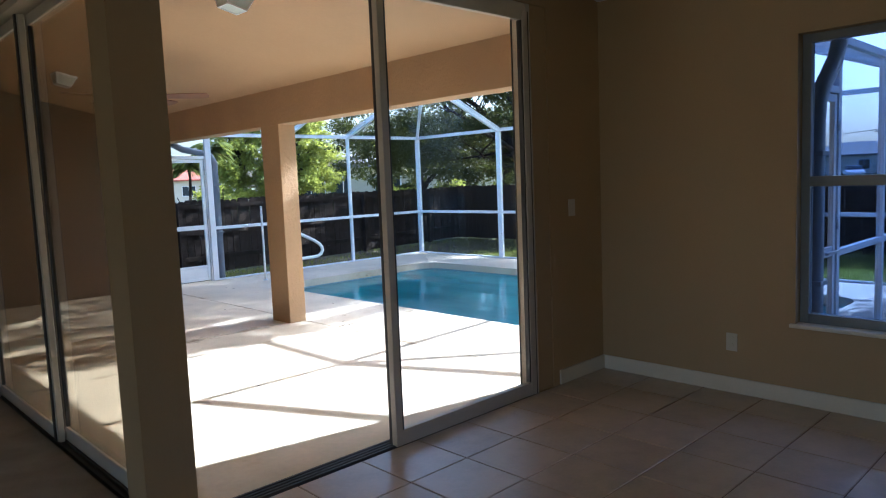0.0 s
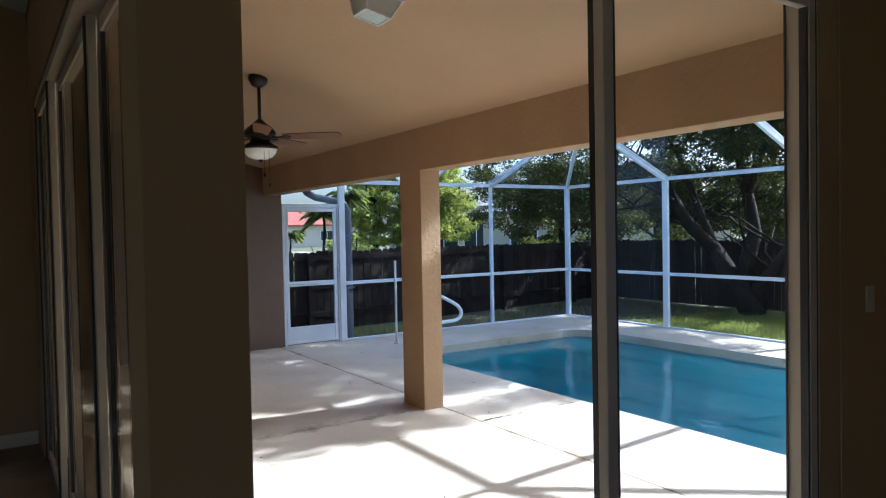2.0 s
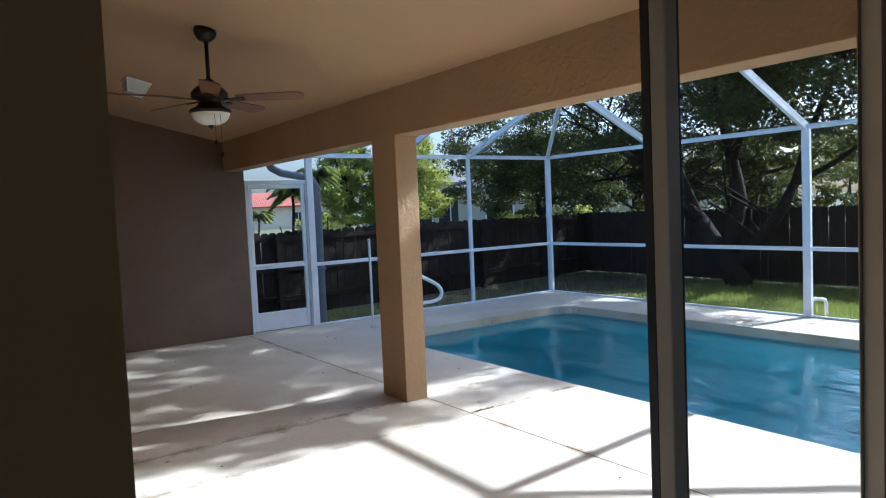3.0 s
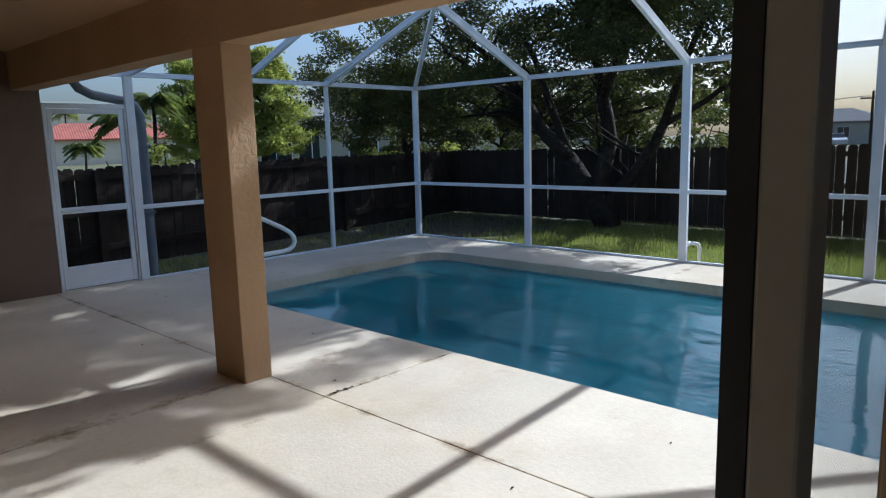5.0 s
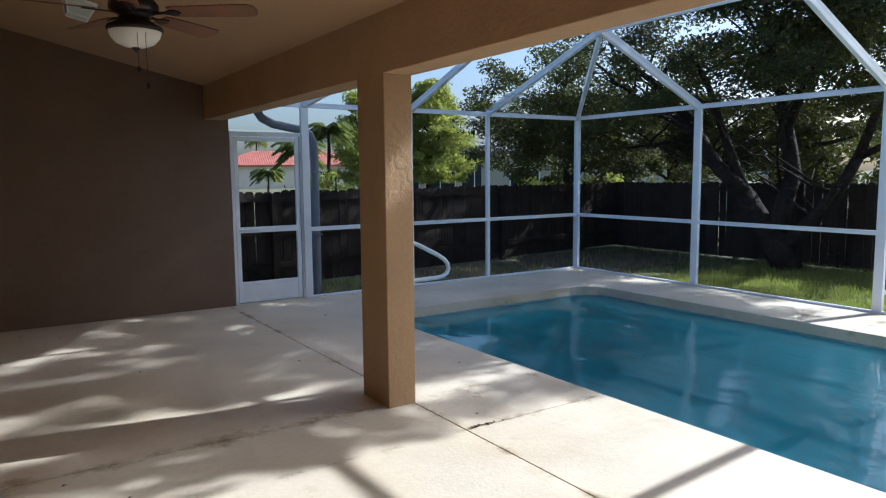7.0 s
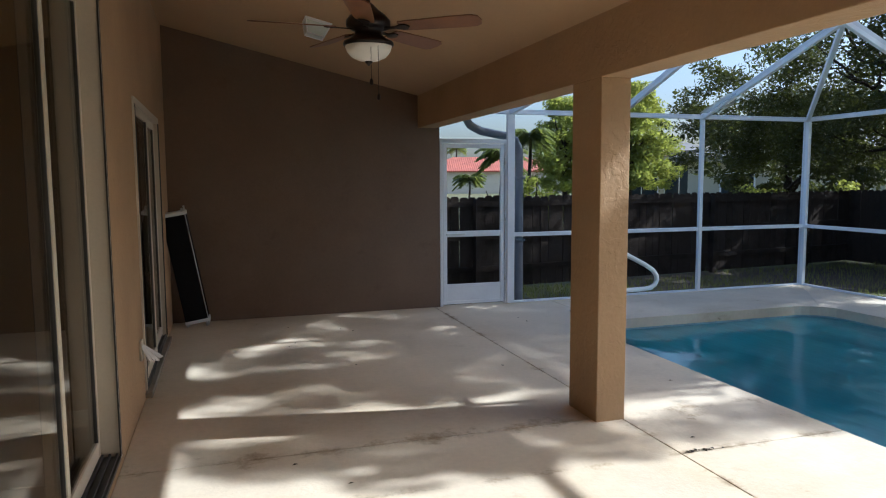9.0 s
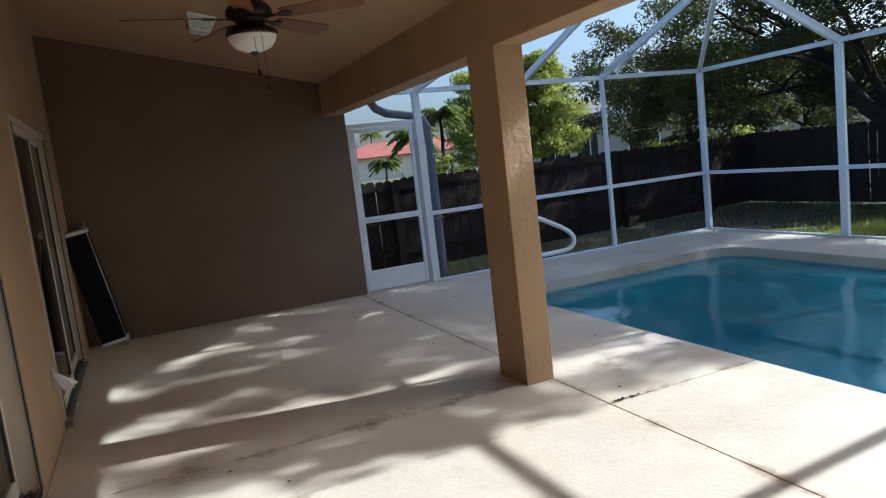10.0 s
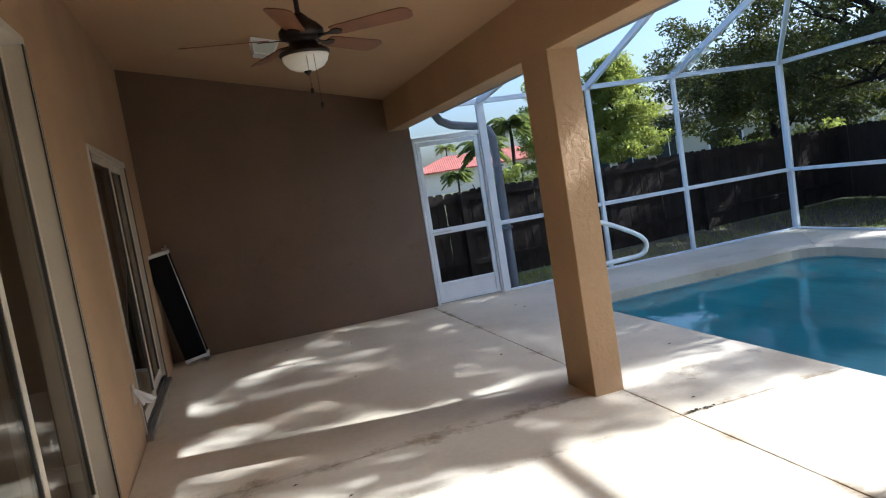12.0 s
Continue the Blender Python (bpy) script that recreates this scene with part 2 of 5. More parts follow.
def joint_dirt(m):
    """Dark grime in patches along the saw-cut joints."""
    n, l = m.node_tree.nodes, m.node_tree.links
    b = n["Principled BSDF"]
    src = b.inputs["Base Color"].links[0].from_socket
    geo = n.new("ShaderNodeNewGeometry")
    sep = n.new("ShaderNodeSeparateXYZ")
    l.new(geo.outputs["Position"], sep.inputs[0])
    nz = n.new("ShaderNodeTexNoise")
    nz.inputs["Scale"].default_value = 2.2
    nz.inputs["Detail"].default_value = 8
    nz.inputs["Roughness"].default_value = 0.75
    l.new(geo.outputs["Position"], nz.inputs["Vector"])
    for axis, at, reach in (("X", 0.2, 0.10), ("Y", 0.07, 0.22), ("Y", -0.6, 0.10)):
        d = n.new("ShaderNodeMath")
        d.operation = "SUBTRACT"
        l.new(sep.outputs[axis], d.inputs[0])
        d.inputs[1].default_value = at
        a = n.new("ShaderNodeMath")
        a.operation = "ABSOLUTE"
        l.new(d.outputs[0], a.inputs[0])
        near = n.new("ShaderNodeMapRange")
        near.inputs["From Max"].default_value = reach
        near.inputs["To Min"].default_value, near.inputs["To Max"].default_value = 0.20, 0.0
        l.new(a.outputs[0], near.inputs["Value"])
        add = n.new("ShaderNodeMath")
        add.operation = "ADD"
        l.new(near.outputs[0], add.inputs[0])
        l.new(nz.outputs["Fac"], add.inputs[1])
        rp = n.new("ShaderNodeValToRGB")
        rp.color_ramp.elements[0].position, rp.color_ramp.elements[1].position = 0.66, 0.80
        rp.color_ramp.elements[0].color, rp.color_ramp.elements[1].color = (1, 1, 1, 1), (0.50, 0.44, 0.36, 1)
        l.new(add.outputs[0], rp.inputs[0])
        mul = n.new("ShaderNodeMixRGB")
        mul.blend_type = "MULTIPLY"
        mul.inputs[0].default_value = 1.0
        l.new(src, mul.inputs[1])
        l.new(rp.outputs[0], mul.inputs[2])
        src = mul.outputs[0]
    l.new(src, b.inputs["Base Color"])


def knockdown(m):
    """Flattened trowel patches standing a little proud of the sand finish."""
    n, l = m.node_tree.nodes, m.node_tree.links
    b = n["Principled BSDF"]
    geo = n.new("ShaderNodeNewGeometry")
    nz = n.new("ShaderNodeTexNoise")
    nz.inputs["Scale"].default_value = 11
    nz.inputs["Detail"].default_value = 5
    nz.inputs["Distortion"].default_value = 1.2
    l.new(geo.outputs["Position"], nz.inputs["Vector"])
    rp = n.new("ShaderNodeValToRGB")
    rp.color_ramp.elements[0].position, rp.color_ramp.elements[1].position = 0.52, 0.58
    l.new(nz.outputs["Fac"], rp.inputs[0])
    old = b.inputs["Normal"].links[0].from_socket
    bp = n.new("ShaderNodeBump")
    bp.inputs["Strength"].default_value = 0.32
    bp.inputs["Distance"].default_value = 0.004
    l.new(rp.outputs[0], bp.inputs["Height"])
    l.new(old, bp.inputs["Normal"])
    l.new(bp.outputs[0], b.inputs["Normal"])


def barrel_tiles(m):
    """Rows of barrel tiles, as relief."""
    n, l = m.node_tree.nodes, m.node_tree.links
    tc = n.new("ShaderNodeTexCoord")
    wv = n.new("ShaderNodeTexWave")
    wv.inputs["Scale"].default_value = 1.1
    l.new(tc.outputs["Object"], wv.inputs["Vector"])
    bp = n.new("ShaderNodeBump")
    bp.inputs["Strength"].default_value = 1.0
    bp.inputs["Distance"].default_value = 0.03
    l.new(wv.outputs["Fac"], bp.inputs["Height"])
    l.new(bp.outputs[0], n["Principled BSDF"].inputs["Normal"])


barrel_tiles(M_ROOFTILE)
knockdown(M_STUCCO)
deck_stains(M_DECK)
joint_dirt(M_DECK)
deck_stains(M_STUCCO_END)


# ---------------------------------------------------------------- mesh helpers
def box(bm, lo, hi):
    x0, y0, z0 = (min(a, b) for a, b in zip(lo, hi))
    x1, y1, z1 = (max(a, b) for a, b in zip(lo, hi))
    v = [bm.verts.new(p) for p in ((x0, y0, z0), (x1, y0, z0), (x1, y1, z0), (x0, y1, z0), (x0, y0, z1), (x1, y0, z1), (x1, y1, z1), (x0, y1, z1))]
    for f in ((0, 3, 2, 1), (4, 5, 6, 7), (0, 1, 5, 4), (1, 2, 6, 5), (2, 3, 7, 6), (3, 0, 4, 7)):
        bm.faces.new([v[i] for i in f])
    return v


def boxm(lo, hi, bevel=0.0):
    bm = bmesh.new()
    box(bm, lo, hi)
    if bevel:
        bmesh.ops.bevel(bm, geom=bm.edges[:], offset=bevel, segments=2, affect="EDGES", profile=0.5)
    return bm


def prism(bm, pts, z0, z1):
    """An upright prism over a plan outline (anticlockwise)."""
    a = [bm.verts.new((x, y, z0)) for x, y in pts]
    b = [bm.verts.new((x, y, z1)) for x, y in pts]
    k = len(pts)
    bm.faces.new(a[::-1])
    bm.faces.new(b)
    for i in range(k):
        bm.faces.new((a[i], a[(i + 1) % k], b[(i + 1) % k], b[i]))


def side_prism(bm, pts, y0, y1):
    """A prism along y over an outline in x and z."""
    a = [bm.verts.new((x, y0, z)) for x, z in pts]
    b = [bm.verts.new((x, y1, z)) for x, z in pts]
    k = len(pts)
    bm.faces.new(a)
    bm.faces.new(b[::-1])
    for i in range(k):
        bm.faces.new((a[(i + 1) % k], a[i], b[i], b[(i + 1) % k]))
    bmesh.ops.recalc_face_normals(bm, faces=bm.faces[:])


def tube(bm, pts, radii, seg=8, cap=True):
    """A round tube through points, with a radius at each."""
    pts = [Vector(p) for p in pts]
    if not hasattr(radii, "__len__"):
        radii = [radii] * len(pts)
    rings = []
    ref = Vector((0, 0, 1))
    for i, p in enumerate(pts):
        d = (pts[min(i + 1, len(pts) - 1)] - pts[max(i - 1, 0)]).normalized()
        if abs(d.dot(ref)) > 0.95:
            ref = Vector((1, 0, 0)) if abs(d.x) < 0.8 else Vector((0, 1, 0))
        u = d.cross(ref).normalized()
        w = d.cross(u)
        ref = u.cross(d)
        rings.append([bm.verts.new(p + radii[i] * (math.cos(2 * math.pi * s / seg) * u + math.sin(2 * math.pi * s / seg) * w)) for s in range(seg)])
    for a, b in zip(rings, rings[1:]):
        for s in range(seg):
            f = bm.faces.new((a[s], a[(s + 1) % seg], b[(s + 1) % seg], b[s]))
            f.smooth = True
    if cap:
        bm.faces.new(rings[0][::-1])
        bm.faces.new(rings[-1])


def beam(bm, p, q, w, h):
    """A rectangular bar from p to q, w wide level and h high."""
    p, q = Vector(p), Vector(q)
    d = (q - p).normalized()
    u = d.cross(Vector((0, 0, 1)))
    u = u.normalized() if u.length > 1e-3 else Vector((1, 0, 0))
    v = u.cross(d)
    a, b = ([bm.verts.new(c + su * u * w / 2 + sv * v * h / 2) for su, sv in ((-1, -1), (1, -1), (1, 1), (-1, 1))] for c in (p, q))
    bm.faces.new(a[::-1])
    bm.faces.new(b)
    for i in range(4):
        bm.faces.new((a[i], a[(i + 1) % 4], b[(i + 1) % 4], b[i]))
    bmesh.ops.recalc_face_normals(bm, faces=bm.faces[:])


def lathe(bm, profile, seg=24, origin=(0, 0, 0)):
    o = Vector(origin)
    rings = [[bm.verts.new(o + Vector((r * math.cos(2 * math.pi * s / seg), r * math.sin(2 * math.pi * s / seg), z))) for s in range(seg)] for r, z in profile]
    for a, b in zip(rings, rings[1:]):
        for s in range(seg):
            f = bm.faces.new((a[s], a[(s + 1) % seg], b[(s + 1) % seg], b[s]))
            f.smooth = True
    bm.faces.new(rings[0])
    bm.faces.new(rings[-1])
    bmesh.ops.recalc_face_normals(bm, faces=bm.faces[:])


def mesh_of(name, bm, material):
    me = bpy.data.meshes.new(name)
    bm.to_mesh(me)
    bm.free()
    me.materials.append(material)
    return me


def part(name, bm, material, parent, label=""):
    """One mesh object under a thing or a part."""
    ob = new(name, mesh_of(name, bm, material))
    ob.parent = parent
    return tagged(ob, label)


def piece(name, me, parent, m):
    """An object of its own on shared mesh data."""
    ob = new(name, me)
    ob.parent = parent
    ob.matrix_basis = m
    return ob


def thing(name, at, label, category, group="", kind=""):
    ob = new(name)
    ob.location = at
    ob.empty_display_size = 0.1
    return tagged(ob, label, category, group, kind)


def solid(name, bm, material, label="", category="", group="", kind="structure"):
    return tagged(new(name, mesh_of(name, bm, material)), label, category, group, kind)


# ---------------------------------------------------------------- ground and deck
bm = bmesh.new()
# one sheet with a hole under the pool
_o = [bm.verts.new((x, y, -0.14)) for x, y in ((-1500, -1500), (1500, -1500), (1500, 1500), (-1500, 1500))]
_i = [bm.verts.new((x, y, -0.14)) for x, y in ((1.0, -4.8), (5.2, -4.8), (5.2, 3.3), (1.0, 3.3))]
for k in range(4):
    bm.faces.new((_o[k], _o[(k + 1) % 4], _i[(k + 1) % 4], _i[k]))
solid("ground", bm, M_GRASS, "sunlit green lawn around the pool enclosure", "lawn")

POOL = (1.38, 4.76, -4.35, 2.86)  # x0, x1, y0, y1
POOL_R = 0.38
WATER = -0.13


def pool_outline(grow=0.0):
    x0, x1, y0, y1 = POOL[0] - grow, POOL[1] + grow, POOL[2] - grow, POOL[3] + grow
    r = POOL_R + grow
    pts = []
    for cx, cy, a0 in ((x1 - r, y0 + r, -90), (x1 - r, y1 - r, 0), (x0 + r, y1 - r, 90), (x0 + r, y0 + r, 180)):
        pts += [(cx + r * math.cos(radians(a0 + 15 * k)), cy + r * math.sin(radians(a0 + 15 * k))) for k in range(7)]
    return pts


deck = thing("pool_deck", (0, 0, 0), "cream textured concrete pool deck with saw-cut joints", "deck", kind="structure")
DX0, DX1, DY1, DY0 = X_H + 0.004, X_C + 0.12, Y_E + 0.10, Y_N - 0.12
G = 0.0035
# lanai and walkway slabs; the joints between them stay open
def slab(pts):
    bm_ = bmesh.new()
    prism(bm_, pts, -0.11, 0.0)
    bmesh.ops.recalc_face_normals(bm_, faces=bm_.faces[:])
    bmesh.ops.bevel(bm_, geom=[e for e in bm_.edges if all(v.co.z > -0.01 for v in e.verts)], offset=0.004, segments=2, affect="EDGES", profile=0.5)
    part("deck_slab", bm_, M_DECK, deck)


OUT = pool_outline()  # runs: 0-6 near right corner, 7-13 far right, 14-20 far left, 21-27 near left
NYO, XOO = Y_S + 0.075, X_W + 0.215
slab([(DX0, 0.07 + G), (0.2 - G, 0.07 + G), (0.2 - G, DY1), (DX0, DY1)])
slab([(DX0, Y_S - 0.14), (0.2 - G, Y_S - 0.14), (0.2 - G, 0.07 - G), (DX0, 0.07 - G)])
slab([(0.2 + G, -0.6 + G), (POOL[0], -0.6 + G)] + OUT[20:13:-1] + [(OUT[14][0], DY1), (0.2 + G, DY1)])
slab([(POOL[0], -0.6 - G), (0.2 + G, -0.6 - G), (0.2 + G, NYO), (XOO, NYO), (XOO, DY0), (OUT[27][0], DY0)] + OUT[27:20:-1])
slab(OUT[14:9:-1] + [(DX1, DY1), (OUT[14][0] + 2 * G, DY1)])
slab(OUT[10:2:-1] + [(DX1, DY0), (DX1, DY1 - 2 * G)])
slab(OUT[3::-1] + OUT[27:26:-1] + [(OUT[27][0] + 2 * G, DY0), (DX1 - 2 * G, DY0)])
bm = bmesh.new()
box(bm, (DX0, DY0 + 0.05, -0.13), (POOL[0] - 0.02, DY1 - 0.03, -0.012))
part("joint_fill", bm, M_JOINT, deck, "dirt-dark sealant in the joints")

pool = thing("swimming_pool", (3.07, -0.7, -1.5), "turquoise plastered swimming pool with a rounded concrete rim", "pool", kind="structure")
pool_m = Matrix.Translation((-3.07, 0.7, 1.5))


def pooled(ob):
    ob.matrix_basis = pool_m
    return ob


bm = bmesh.new()
o = pool_outline(0.004)
a = [bm.verts.new((x, y, -0.02)) for x, y in o]
b = [bm.verts.new((x, y, -0.19)) for x, y in o]
for k in range(len(o)):
    bm.faces.new((b[k], b[(k + 1) % len(o)], a[(k + 1) % len(o)], a[k])).smooth = True
pooled(part("tile_band", bm, M_PTILE, pool, "blue-grey waterline tile band"))
bm = bmesh.new()
o = pool_outline(0.0)
a = [bm.verts.new((x, y, -0.185)) for x, y in o]
b = [bm.verts.new((x + (0.12 if x < 3 else -0.12), y + (0.12 if y < 0 else -0.12), -1.5)) for x, y in o]
for k in range(len(o)):
    bm.faces.new((b[k], b[(k + 1) % len(o)], a[(k + 1) % len(o)], a[k])).smooth = True
bm.faces.new(b)
pooled(part("basin", bm, M_PLASTER, pool))
bm = bmesh.new()
bm.faces.new([bm.verts.new((x, y, WATER)) for x, y in pool_outline(0.002)])
water = pooled(part("water_surface", bm, M_WATER, pool, "clear rippled pool water"))
water.visible_shadow = False

# ---------------------------------------------------------------- house shell
ROOF_T = 0.22


def wall(name, lo, hi, material, label="", cat="wall"):
    return solid(name, boxm(lo, hi), material, label, cat)


NY0, NY1 = Y_S - 0.12, Y_S + 0.06
# lanai ceiling, beam and column
bm = bmesh.new()
side_prism(bm, [(X_H - 0.16, ceil_z(X_H - 0.16)), (0.0, BEAM_TOP), (0.0, BEAM_TOP + 0.05), (X_H - 0.16, ceil_z(X_H - 0.16) + 0.05)], NY1, Y_E)
solid("ceiling", bm, M_CEIL, "tan painted sloping patio ceiling", "ceiling")
bm = boxm((0.0, NY1 + 0.014, SOFFIT), (0.22, Y_E + 0.004, BEAM_TOP + 0.14), 0.006)
solid("wall_beam", bm, M_STUCCO, "tan stucco beam spanning the open patio side", "beam")
bm = boxm((0.0, 0.0, -0.02), (0.207, 0.37, SOFFIT + 0.003), 0.006)
solid("column", bm, M_STUCCO, "square tan stucco column on the deck edge", "column")
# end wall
wall("wall_north", (X_H - 0.16, Y_E, -0.12), (0.27, Y_E + 0.2, 3.4), M_STUCCO_END, "rose-tan stucco end wall, mottled, its colour darkened for shade")
# house wall with two slider openings
S1 = (-3.60, 0.28, FLOOR - 0.05, 2.58)
S2 = (1.47, 3.34, 0.05, 2.15)
W0, W1 = X_H - 0.16, X_H
bm = bmesh.new()
box(bm, (W0, S1[1], -0.12), (W1, S2[0], 3.4))
box(bm, (W0, S2[1], -0.12), (W1, Y_E, 3.4))
box(bm, (W0, S1[0], S1[3]), (W1, S1[1], 3.4))
box(bm, (W0, S2[0], S2[3]), (W1, S2[1], 3.4))
box(bm, (W0, S2[0], -0.12), (W1, S2[1], S2[2]))
box(bm, (W0, S1[0], -0.12), (W1, S1[1], S1[2]))
bmesh.ops.remove_doubles(bm, verts=bm.verts, dist=1e-5)
solid("wall_west", bm, M_STUCCO, "tan stucco house wall with two sliding doors", "wall")
# corner post, and wall over and beside the nook slider
N1 = (-2.797, -0.27, FLOOR - 0.03, 2.60)
bm = bmesh.new()
box(bm, (-3.01, NY0, -0.12), (N1[0], S1[0], 3.4))
solid("wall_post", bm, M_INWALL, "tan painted corner post between the sliding doors", "post")
bm = bmesh.new()
box(bm, (N1[1], NY0, -0.12), (X_W + 0.2, NY1, 3.4))
solid("wall_nook", bm, M_INWALL, "tan painted wall beside the sliding door", "wall")
wall("wall_header", (N1[0], NY0, N1[3]), (N1[1], NY1, 3.4), M_INWALL, "tan painted wall above the sliding door")
wall("wall_threshold", (N1[0], NY0, -0.12), (N1[1], NY1, N1[2]), M_INWALL, "low threshold under the sliding door", "threshold")
# window wall
WIN = (-6.10, -5.15, 0.57, 2.27)
bm = bmesh.new()
XO = X_W + 0.2
box(bm, (X_W, WIN[1], -0.12), (XO, NY0, 3.4))
box(bm, (X_W, -11.2, -0.12), (XO, WIN[0], 3.4))
box(bm, (X_W, WIN[0], -0.12), (XO, WIN[1], WIN[2]))
box(bm, (X_W, WIN[0], WIN[3]), (XO, WIN[1], 3.4))
solid("wall_east", bm, M_INWALL, "tan painted breakfast-nook wall", "wall")
# outside skin of the nook corner
bm = bmesh.new()
box(bm, (XO, WIN[1], -0.12), (XO + 0.012, NY1 + 0.012, 2.75))
box(bm, (XO, -11.2, -0.12), (XO + 0.012, WIN[0], 2.75))
box(bm, (XO, WIN[0], -0.12), (XO + 0.012, WIN[1], WIN[2]))
box(bm, (XO, WIN[0], WIN[3]), (XO + 0.012, WIN[1], 2.75))
box(bm, (N1[1] + 0.05, NY1, -0.12), (XO, NY1 + 0.012, 2.75))
solid("wall_outer_skin", bm, M_STUCCO, "tan stucco outside face of the nook", "wall")
# the rest of the rooms
bm = bmesh.new()
WS = (-9.0, -4.6, 0.5, 2.45)
box(bm, (-9.2, -11.0, -0.12), (-9.0, WS[0], 4.6))
box(bm, (-9.2, WS[1], -0.12), (-9.0, 0.9, 4.6))
box(bm, (-9.2, WS[0], -0.12), (-9.0, WS[1], WS[2]))
box(bm, (-9.2, WS[0], WS[3]), (-9.0, WS[1], 4.6))
solid("wall_far_west", bm, M_INWALL, "tan painted room wall with a wide window", "wall")
wall("wall_south", (-9.2, -11.2, -0.12), (X_W, -11.0, 4.6), M_INWALL, "tan painted room wall")
wall("wall_room_end", (-9.2, 0.72, -0.12), (W0 - 0.002, 0.9, 4.6), M_INWALL, "tan painted room wall beside the sliding door")
bm = bmesh.new()
box(bm, (-9.2, 0.9, -0.12), (-9.0, 4.45, 4.6))
box(bm, (-9.0, Y_E, -0.12), (W0 - 0.002, 4.45, 4.6))
solid("wall_bedroom", bm, M_INWALL, "tan painted bedroom wall", "wall")
bm = bmesh.new()
side_prism(bm, [(-9.2, 4.62), (XO, 2.68), (XO, 2.74), (-9.2, 4.70)], -11.2, NY1)
side_prism(bm, [(-9.2, 4.62), (W0, ceil_z(W0) + 0.06), (W0, ceil_z(W0) + 0.12), (-9.2, 4.70)], NY1, 4.45)
solid("ceiling_room", bm, M_INCEIL, "white textured vaulted room ceiling", "ceiling")
# roof with a deep eave over the deck
bm = bmesh.new()
side_prism(bm, [(0.87, 2.36), (0.87, 2.52), (-9.4, 4.95), (-9.4, 4.80), (-0.1, 2.72), (0.225, 2.42)], Y_S - 0.1, 4.7)
solid("roof", bm, M_ROOF, "grey shingled house roof with a deep eave", "roof")
bm = bmesh.new()
side_prism(bm, [(XO + 0.65, 2.40), (XO + 0.65, 2.56), (-9.4, 4.98), (-9.4, 4.82), (XO + 0.02, 2.76), (XO + 0.02, 2.44)], -11.4, Y_S - 0.102)
solid("roof_wing", bm, M_ROOF, "grey shingled roof over the nook wing", "roof")
# house floors
bm = bmesh.new()
box(bm, (-9.0, -11.0, -0.12), (-2.95, 0.72, FLOOR))
solid("floor_carpet", bm, M_CARPET, "taupe carpet in the living room", "carpet")
bm = bmesh.new()
box(bm, (-9.0, 0.9, -0.12), (W0 - 0.002, Y_E, FLOOR))
solid("floor_bedroom", bm, M_CARPET, "taupe carpet in the bedroom", "carpet")
floor_nook = solid("floor", boxm((-2.95, -11.0, -0.12), (X_W, NY0, FLOOR - 0.004)), M_GROUT, "beige square ceramic tile floor with dark grout", "floor")

# baseboards
for nm, lo, hi in (("baseboard_1", (X_W - 0.014, -11.0, FLOOR), (X_W, NY0 - 0.016, FLOOR + 0.10)), ("baseboard_2", (N1[1] + 0.06, NY0 - 0.014, FLOOR), (X_W, NY0, FLOOR + 0.10)),
                   ("baseboard_3", (-9.0, 0.706, FLOOR), (W0 - 0.01, 0.72, FLOOR + 0.10))):
    solid(nm, boxm(lo, hi, 0.004), M_BASE, "cream painted baseboard", "baseboard")

# ---------------------------------------------------------------- sliding doors and window
def leaf(parent, m, w, z0, z1, name="door_leaf", stile=0.055, deep=0.035, label="", pull=None, lock=False, glass=None):
    """A glazed leaf in its own frame: width along x, thickness along y; m places it under the parent."""
    top = new(name, None)
    top.empty_display_size = 0.1
    top.parent = parent
    top.matrix_basis = m
    for x0, x1 in ((0, stile), (w - stile, w)):
        part("stile", boxm((x0, -deep / 2, z0), (x1, deep / 2, z1), 0.004), M_FRAME, top)
    part("rail", boxm((stile, -deep / 2 + 0.002, z0), (w - stile, deep / 2 - 0.002, z0 + 0.085), 0.004), M_FRAME, top)
    part("rail", boxm((stile, -deep / 2 + 0.002, z1 - 0.06), (w - stile, deep / 2 - 0.002, z1), 0.004), M_FRAME, top)
    bm_ = bmesh.new()
    g = 0.012
    for x0, x1, za, zb in ((stile, stile + g, z0 + 0.085, z1 - 0.06), (w - stile - g, w - stile, z0 + 0.085, z1 - 0.06)):
        box(bm_, (x0, -deep / 2 + 0.005, za), (x1, deep / 2 - 0.005, zb))
    part("gasket", bm_, M_BRONZE, top, "black rubber glazing gasket")
    part("pane", boxm((stile + 0.002, -0.004, z0 + 0.087), (w - stile - 0.002, 0.004, z1 - 0.062)), glass or M_GLASS, top, "grey-tinted glass pane" if glass else "clear glass pane")
    if glass:
        part("interlock", boxm((0.028, deep / 2, z0), (0.060, deep / 2 + 0.009, z1)), M_BRONZE, top, "black interlock strip")
    if lock:
        bm_ = bmesh.new()
        box(bm_, (0.0, deep / 2, z0), (0.030, deep / 2 + 0.010, z1))
        box(bm_, (0.004, deep / 2 + 0.010, z0), (0.034, deep / 2 + 0.026, z1))
        part("interlock", bm_, M_BRONZE, top, "black interlock strip")
    if pull is not None:
        part("handle", boxm((pull, -deep / 2 - 0.035, z0 + 0.85), (pull + 0.025, -deep / 2, z0 + 1.15), 0.006), M_BRONZE, top, "black pull handle")
    return top


